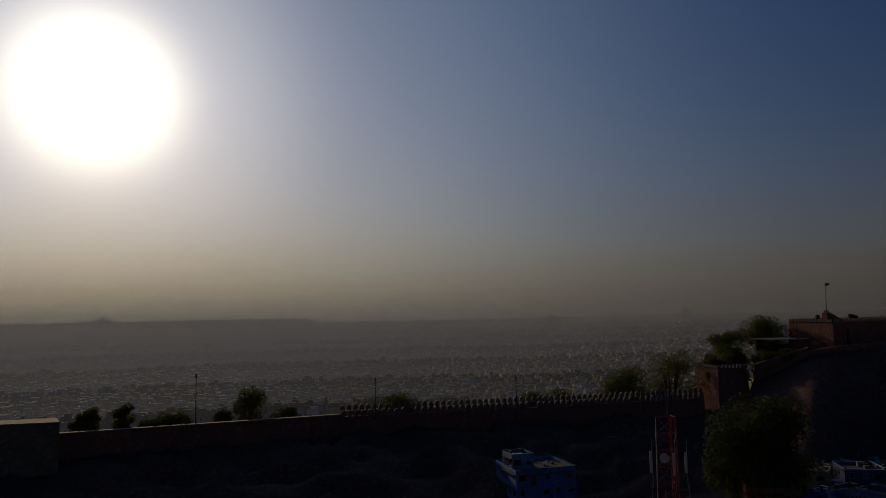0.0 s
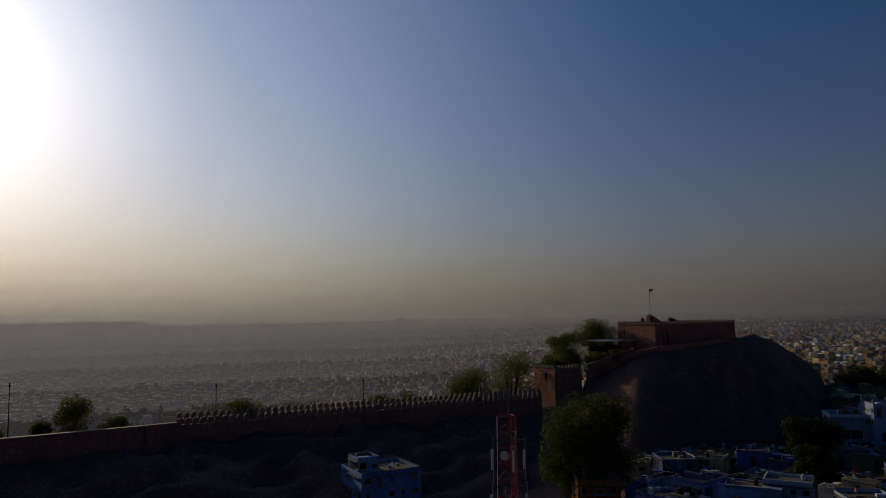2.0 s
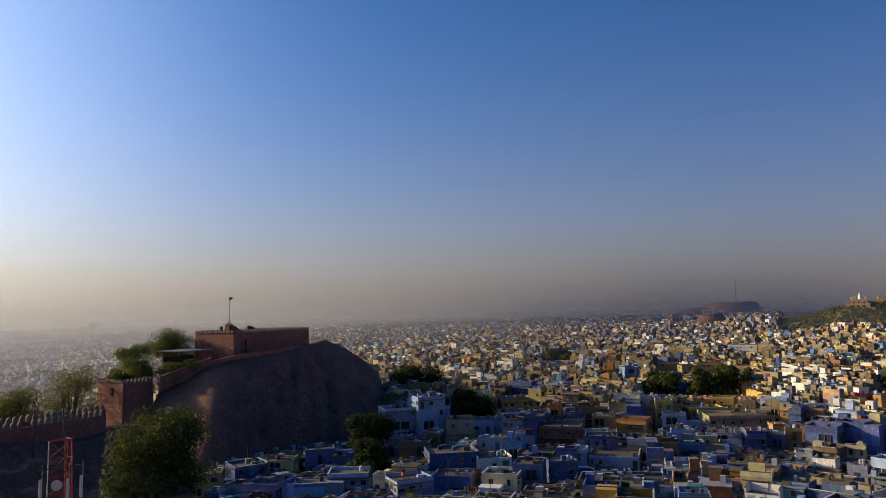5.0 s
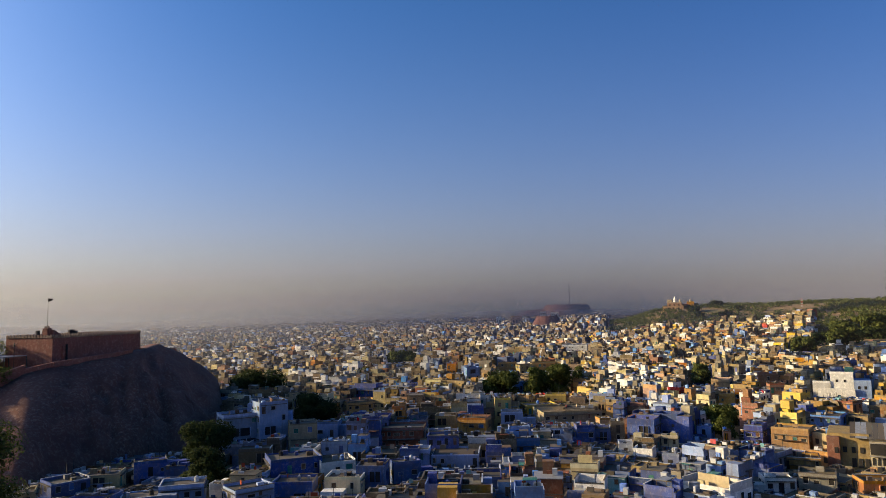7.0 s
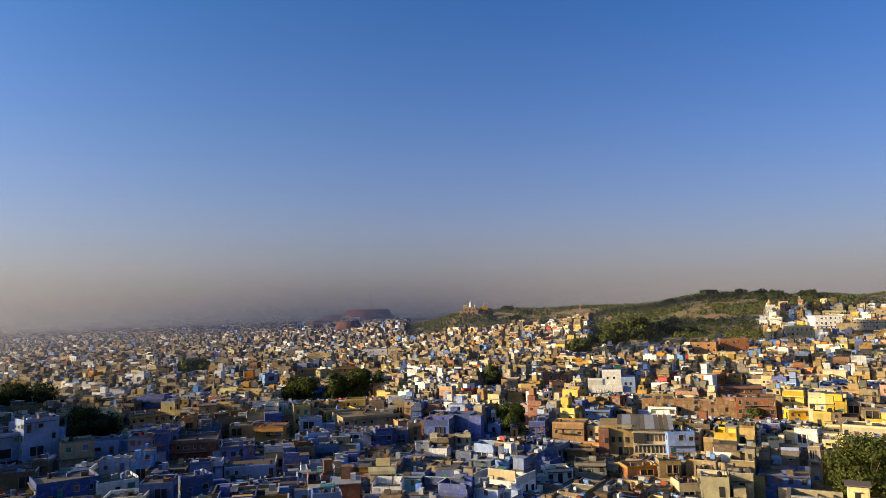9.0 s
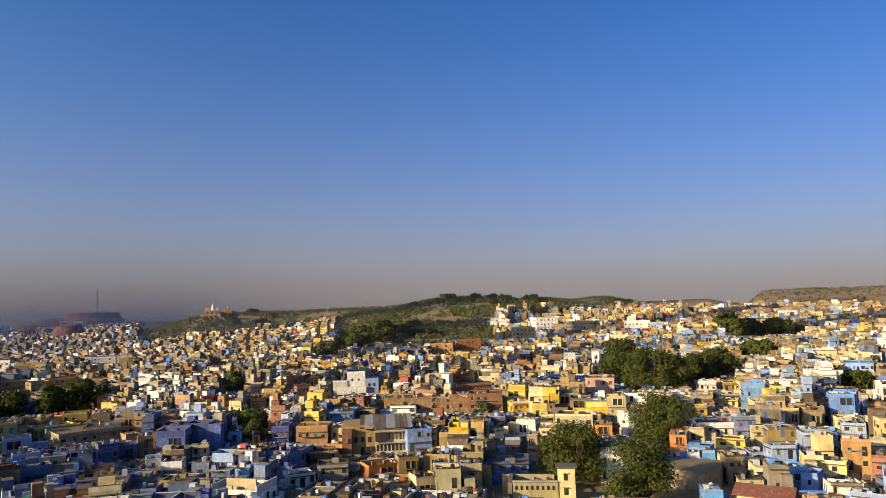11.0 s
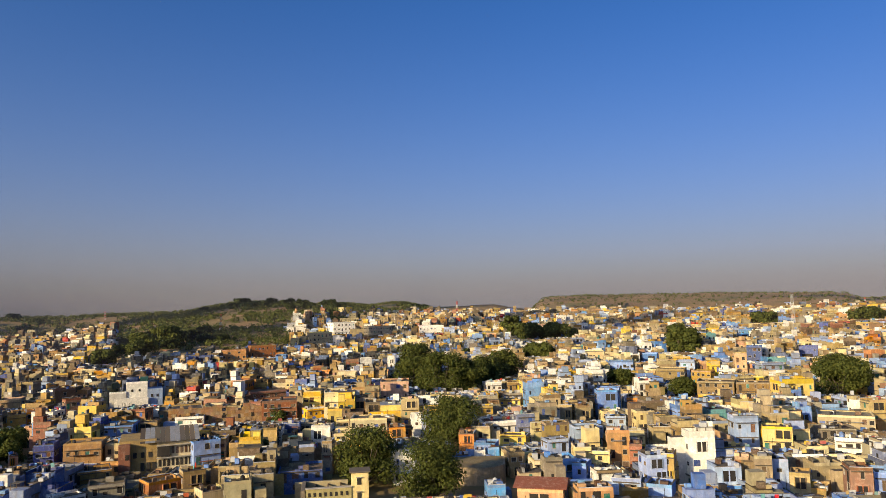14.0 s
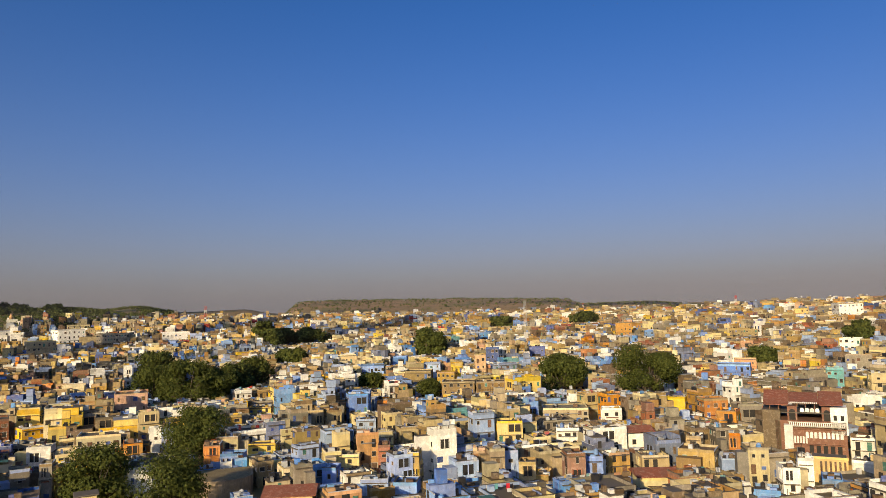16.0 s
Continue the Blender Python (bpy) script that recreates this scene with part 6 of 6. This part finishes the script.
landmark(49.19, 148, 7.3, 7.3, "cream")
landmark(51.34, 152, 6.2, 8.7, "deep blue")
landmark(53.76, 156, 6.1, 8.2, "deep blue")
landmark(57.91, 172, 11.4, 6.4, "pale blue")
landmark(59.40, 220, 8.8, 7.5, "orange")
landmark(53.74, 196, 12.2, 8.9, "brick red")
landmark(45.93, 198, 7.4, 11.2, "bare plaster")
landmark(47.90, 212, 6.6, 9.0, "pale blue")
landmark(42.43, 178, 7.2, 8.6, "weathered brown")
landmark(57.20, 230, 6.9, 7.1, "sandstone")
landmark(50.28, 272, 12.6, 7.4, "ochre")
landmark(59.28, 378, 7.0, 10.4, "sky blue")
landmark(57.77, 416, 5.2, 10.1, "orange")
landmark(62.12, 426, 10.7, 8.9, "ochre")
landmark(63.54, 414, 8.9, 8.5, "sandstone")
landmark(65.07, 416, 12.2, 9.5, "ochre")
landmark(67.61, 600, 21.1, 9.9, "white")
landmark(64.48, 258, 11.2, 6.3, "yellow")
landmark(65.88, 288, 8.0, 6.3, "yellow")
landmark(66.62, 238, 19.3, 6.7, "bare plaster")
landmark(62.36, 236, 7.1, 7.0, "pale blue")
landmark(59.28, 400, 8.8, 8.4, "sky blue")
landmark(45.20, 166, 11.5, 8.1, "deep blue")
landmark(100.96, 606, 17.2, 28.3, "white")
landmark(101.63, 716, 18.3, 31.5, "cream")
landmark(103.61, 600, 11.2, 22.2, "yellow")
landmark(97.16, 672, 7.5, 29.0, "white")
landmark(97.94, 634, 9.1, 27.6, "white")
landmark(92.95, 462, 14.4, 16.9, "orange")
landmark(94.91, 472, 15.9, 18.5, "orange")
landmark(99.29, 538, 17.0, 23.6, "cream")
landmark(101.02, 584, 18.4, 29.5, "white")
landmark(104.03, 582, 22.7, 25.9, "concrete grey")
landmark(108.14, 586, 20.2, 24.8, "white")
landmark(129.83, 290, 13.2, 9.3, "sandstone")
landmark(132.45, 288, 12.8, 9.3, "sandstone")
landmark(132.57, 388, 7.0, 16.7, "deep blue")
landmark(131.55, 340, 5.1, 16.3, "peach")
landmark(136.12, 420, 8.8, 14.9, "deep blue")
landmark(131.93, 534, 7.6, 19.3, "sky blue")
landmark(143.61, 512, 4.5, 15.8, "sky blue")
landmark(144.69, 530, 5.8, 18.5, "sky blue")
landmark(142.81, 520, 10.8, 25.1, "ochre")
landmark(151.63, 458, 7.7, 14.7, "peach")
landmark(151.44, 360, 9.6, 11.8, "peach")
landmark(158.23, 620, 17.1, 34.1, "white")
landmark(155.35, 664, 11.3, 29.8, "yellow")
landmark(150.16, 622, 8.5, 24.0, "deep blue")
landmark(158.71, 364, 10.5, 13.7, "concrete grey")
landmark(158.29, 454, 11.6, 16.4, "white")
landmark(139.43, 576, 8.8, 21.9, "yellow")
landmark(151.48, 526, 19.4, 19.0, "sandstone")
landmark(121.75, 290, 9.5, 7.5, "sandstone")
landmark(126.68, 320, 11.6, 11.3, "sandstone")
landmark(122.98, 364, 11.8, 11.0, "sky blue")
landmark(120.96, 416, 11.1, 12.7, "cream")
landmark(125.21, 404, 7.6, 12.1, "sky blue")
landmark(127.74, 336, 8.0, 13.4, "pale blue")
landmark(128.94, 322, 8.0, 10.3, "ochre")
landmark(114.74, 376, 10.9, 10.0, "peach")
landmark(121.95, 246, 7.3, 11.6, "sky blue")
landmark(95.30, 306, 17.6, 7.3, "brick red")
landmark(89.03, 268, 14.5, 7.0, "sandstone")
landmark(89.73, 252, 9.0, 6.2, "white")
landmark(78.20, 340, 7.9, 7.5, "peach")
landmark(78.83, 294, 6.8, 7.3, "orange")
landmark(81.30, 336, 7.7, 10.2, "brick red")
landmark(6.20, 182, 7.8, 4.7, "pale blue")
landmark(5.48, 172, 8.9, 3.3, "pale blue")
landmark(8.94, 164, 8.6, 4.0, "deep blue")
landmark(23.42, 144, 9.4, 7.3, "weathered brown")
landmark(26.66, 162, 6.3, 7.6, "bare plaster")
landmark(116.6, 134, 8.4, 6.4, "peach", "tile", turn=-8, label="peach house under a broad red tiled roof")
landmark(6.9, 145, 13.0, 8.8, "sky blue", turn=24, label="pale blue stepped house in the hollow below the wall")
landmark(5.6, 147, 4.7, 11.4, "sky blue", turn=24, label="small pale blue rooftop hut")
landmark(23.6, 138, 8.0, 9.0, "brick red", turn=12, label="weathered red house beside the big tree")


def scrub(name, label, count, inside, seed, height, leaves, size, material):
    """Bushes scattered over a hillside, one mesh of leaf tufts."""
    rng = random.Random(seed)
    blobs = []
    while len(blobs) < count:
        az, d = rng.uniform(70, 165), math.sqrt(rng.uniform(560 ** 2, 2600 ** 2))
        if not inside(az, d):
            continue
        x, y = at(az, d)
        thick = noise.noise((x / 75, y / 75, 4.0)) + 0.5 * noise.noise((x / 28, y / 28, 2.0))
        if thick < rng.uniform(-0.36, -0.04):
            continue
        r = rng.uniform(*height)
        z = level1(x, y)
        blobs.append((x, y, z + r * 0.6, r, 0.8))
        if rng.random() < 0.5:
            blobs.append((x + rng.uniform(-r, r), y + rng.uniform(-r, r), z + r * 0.5, r * 0.8, 0.8))
    ob = new(name, leaves_mesh(name, leaf_cloud(blobs, len(blobs) * leaves, size, seed), material))
    return tagged(ob, label, "scrub", kind="stuff")


scrub("hillside_scrub", "olive-green thorn scrub covering the hillside", 12500, lambda az, d: d < 1250 and scrubland(az, d) and az < 108, 5, (1.5, 3.7), 11, 1.05, M_scrub)
scrub("far_scrub", "dark dots of scrub on the brown far hill", 3000, lambda az, d: 1380 < d < 2150 and az > 115.8, 6, (1.3, 3.0), 6, 1.5, M_scrub)


def crest_trees():
    """Large trees along the brow of the green hill and round the temple."""
    rng = random.Random(61)
    for i in range(48):
        az, d = (rng.uniform(90.0, 101.5), rng.uniform(900, 1010)) if i < 22 else (rng.uniform(75.8, 81.0), rng.uniform(900, 1000)) if i < 28 else (rng.uniform(84.3, 92.5), rng.uniform(565, 690)) if i < 42 else (rng.uniform(98.5, 103.0), rng.uniform(700, 850))
        x, y = at(az, d)
        tree(x, y, level1(x, y) - 1.0, rng.uniform(7, 11), rng.uniform(13, 22), 700 + i, leaves=760, size=1.25, material=M_leaf_dark, clear=0.05, label="dark bushy tree on the green hillside")


crest_trees()


def town_trees():
    """Clumps of trees among the far roofs."""
    rng = random.Random(77)
    blobs = []
    while len(blobs) < 4200:
        az, d = rng.uniform(-34, 160), math.sqrt(rng.uniform(430 ** 2, 2600 ** 2))
        x, y = at(az, d)
        if noise.noise((x / 130, y / 130, 9.0)) < rng.uniform(0.05, 0.6) or scrubland(az, d) or (az < 24 and d < 450) or (az > 105 and d > 800):
            continue
        r = rng.uniform(2.2, 4.5) + d / 900
        z = level1(x, y) + rng.uniform(2.0, 5.0)
        for k in range(rng.choice((2, 3, 5))):
            blobs.append((x + rng.uniform(-r, r) * 1.3, y + rng.uniform(-r, r) * 1.3, z + rng.uniform(-1, 2), r * rng.uniform(0.6, 1.1), 0.8))
    ob = new("town_trees", leaves_mesh("town_trees", leaf_cloud(blobs, len(blobs) * 17, 1.4, 78), M_leaf_dark))
    return tagged(ob, "dark green tree clumps among far roofs", "trees", kind="stuff")


town_trees()
city()

# ---------------------------------------------------------------- dust haze over the plain, put in as thin added sheets
def haze_material(name, thick, sunward, z0, z1, on_colour, off_colour):
    """Stand-in for thin dust in the air: lets most light through and scatters the rest onward, less and less with
    height.
    """
    m, n, l, bsdf = nodes_of(name)
    n.remove(bsdf)
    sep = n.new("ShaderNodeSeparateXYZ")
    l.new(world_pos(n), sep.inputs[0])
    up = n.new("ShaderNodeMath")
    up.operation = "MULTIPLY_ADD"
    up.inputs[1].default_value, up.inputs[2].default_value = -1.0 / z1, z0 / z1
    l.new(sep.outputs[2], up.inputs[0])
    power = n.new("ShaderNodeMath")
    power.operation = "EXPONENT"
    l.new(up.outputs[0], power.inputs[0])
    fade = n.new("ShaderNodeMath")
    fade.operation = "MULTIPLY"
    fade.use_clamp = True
    # sheets are made denser towards the sun to imitate its veiling glare
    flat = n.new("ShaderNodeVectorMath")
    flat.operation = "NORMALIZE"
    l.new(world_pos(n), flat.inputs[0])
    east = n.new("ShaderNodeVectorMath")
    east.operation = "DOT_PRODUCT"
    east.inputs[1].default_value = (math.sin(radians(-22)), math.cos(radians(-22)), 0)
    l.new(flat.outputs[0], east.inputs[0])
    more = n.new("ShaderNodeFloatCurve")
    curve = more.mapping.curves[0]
    for k, (share, value) in enumerate(((0.0, thick * 0.22), (0.2, thick * 0.25), (0.46, thick), (0.86, thick * 0.7 + sunward * 0.3), (1.0, sunward))):
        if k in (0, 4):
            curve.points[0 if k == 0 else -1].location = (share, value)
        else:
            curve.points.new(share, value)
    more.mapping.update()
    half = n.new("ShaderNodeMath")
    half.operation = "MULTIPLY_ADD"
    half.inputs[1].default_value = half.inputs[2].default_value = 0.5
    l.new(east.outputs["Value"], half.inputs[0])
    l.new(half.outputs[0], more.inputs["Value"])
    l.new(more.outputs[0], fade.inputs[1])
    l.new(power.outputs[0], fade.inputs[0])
    clear = n.new("ShaderNodeBsdfTransparent")
    on = n.new("ShaderNodeBsdfTranslucent")
    on.inputs["Color"].default_value = (*on_colour, 1)
    off = n.new("ShaderNodeBsdfDiffuse")
    off.inputs["Color"].default_value = (*off_colour, 1)
    both = n.new("ShaderNodeAddShader")
    l.new(on.outputs[0], both.inputs[0])
    l.new(off.outputs[0], both.inputs[1])
    s = n.new("ShaderNodeMixShader")
    l.new(fade.outputs[0], s.inputs[0])
    l.new(clear.outputs[0], s.inputs[1])
    l.new(both.outputs[0], s.inputs[2])
    l.new(s.outputs[0], n["Material Output"].inputs["Surface"])
    return m


def haze_sheet(radius, thick, sunward, z0, z1, on_colour, off_colour):
    """A ring sheet standing in for haze, with its thickness at the level z0, away from and towards the sun, thinning
    out over z1 metres of height.
    """
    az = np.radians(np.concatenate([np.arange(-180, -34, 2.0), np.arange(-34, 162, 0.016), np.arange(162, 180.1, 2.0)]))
    # pleated, so that the sheet catches the sun about evenly on every bearing
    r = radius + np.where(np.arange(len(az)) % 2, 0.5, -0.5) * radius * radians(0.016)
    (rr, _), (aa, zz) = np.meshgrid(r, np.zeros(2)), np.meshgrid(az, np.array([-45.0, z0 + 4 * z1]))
    ob = grid_mesh("haze", rr * np.sin(aa), rr * np.cos(aa), zz, haze_material("dust_haze", thick, sunward, z0, z1, on_colour, off_colour))
    return tagged(ob, "thin added sheet standing in for dusty haze over the city", "haze", kind="structure")


# tints of the near and far sheets, imitating the haze's brightness by distance
HAZE_NEAR, HAZE_FAR = ((0.172, 0.185, 0.235), (0.125, 0.12, 0.13)), ((0.25, 0.24, 0.24), (0.225, 0.208, 0.198))
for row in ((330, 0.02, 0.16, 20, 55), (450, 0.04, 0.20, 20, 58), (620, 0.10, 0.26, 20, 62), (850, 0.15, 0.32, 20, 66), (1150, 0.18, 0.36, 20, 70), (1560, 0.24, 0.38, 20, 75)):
    haze_sheet(*row, *HAZE_NEAR)
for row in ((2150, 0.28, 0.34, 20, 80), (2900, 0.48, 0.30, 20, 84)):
    haze_sheet(*row, *HAZE_FAR)
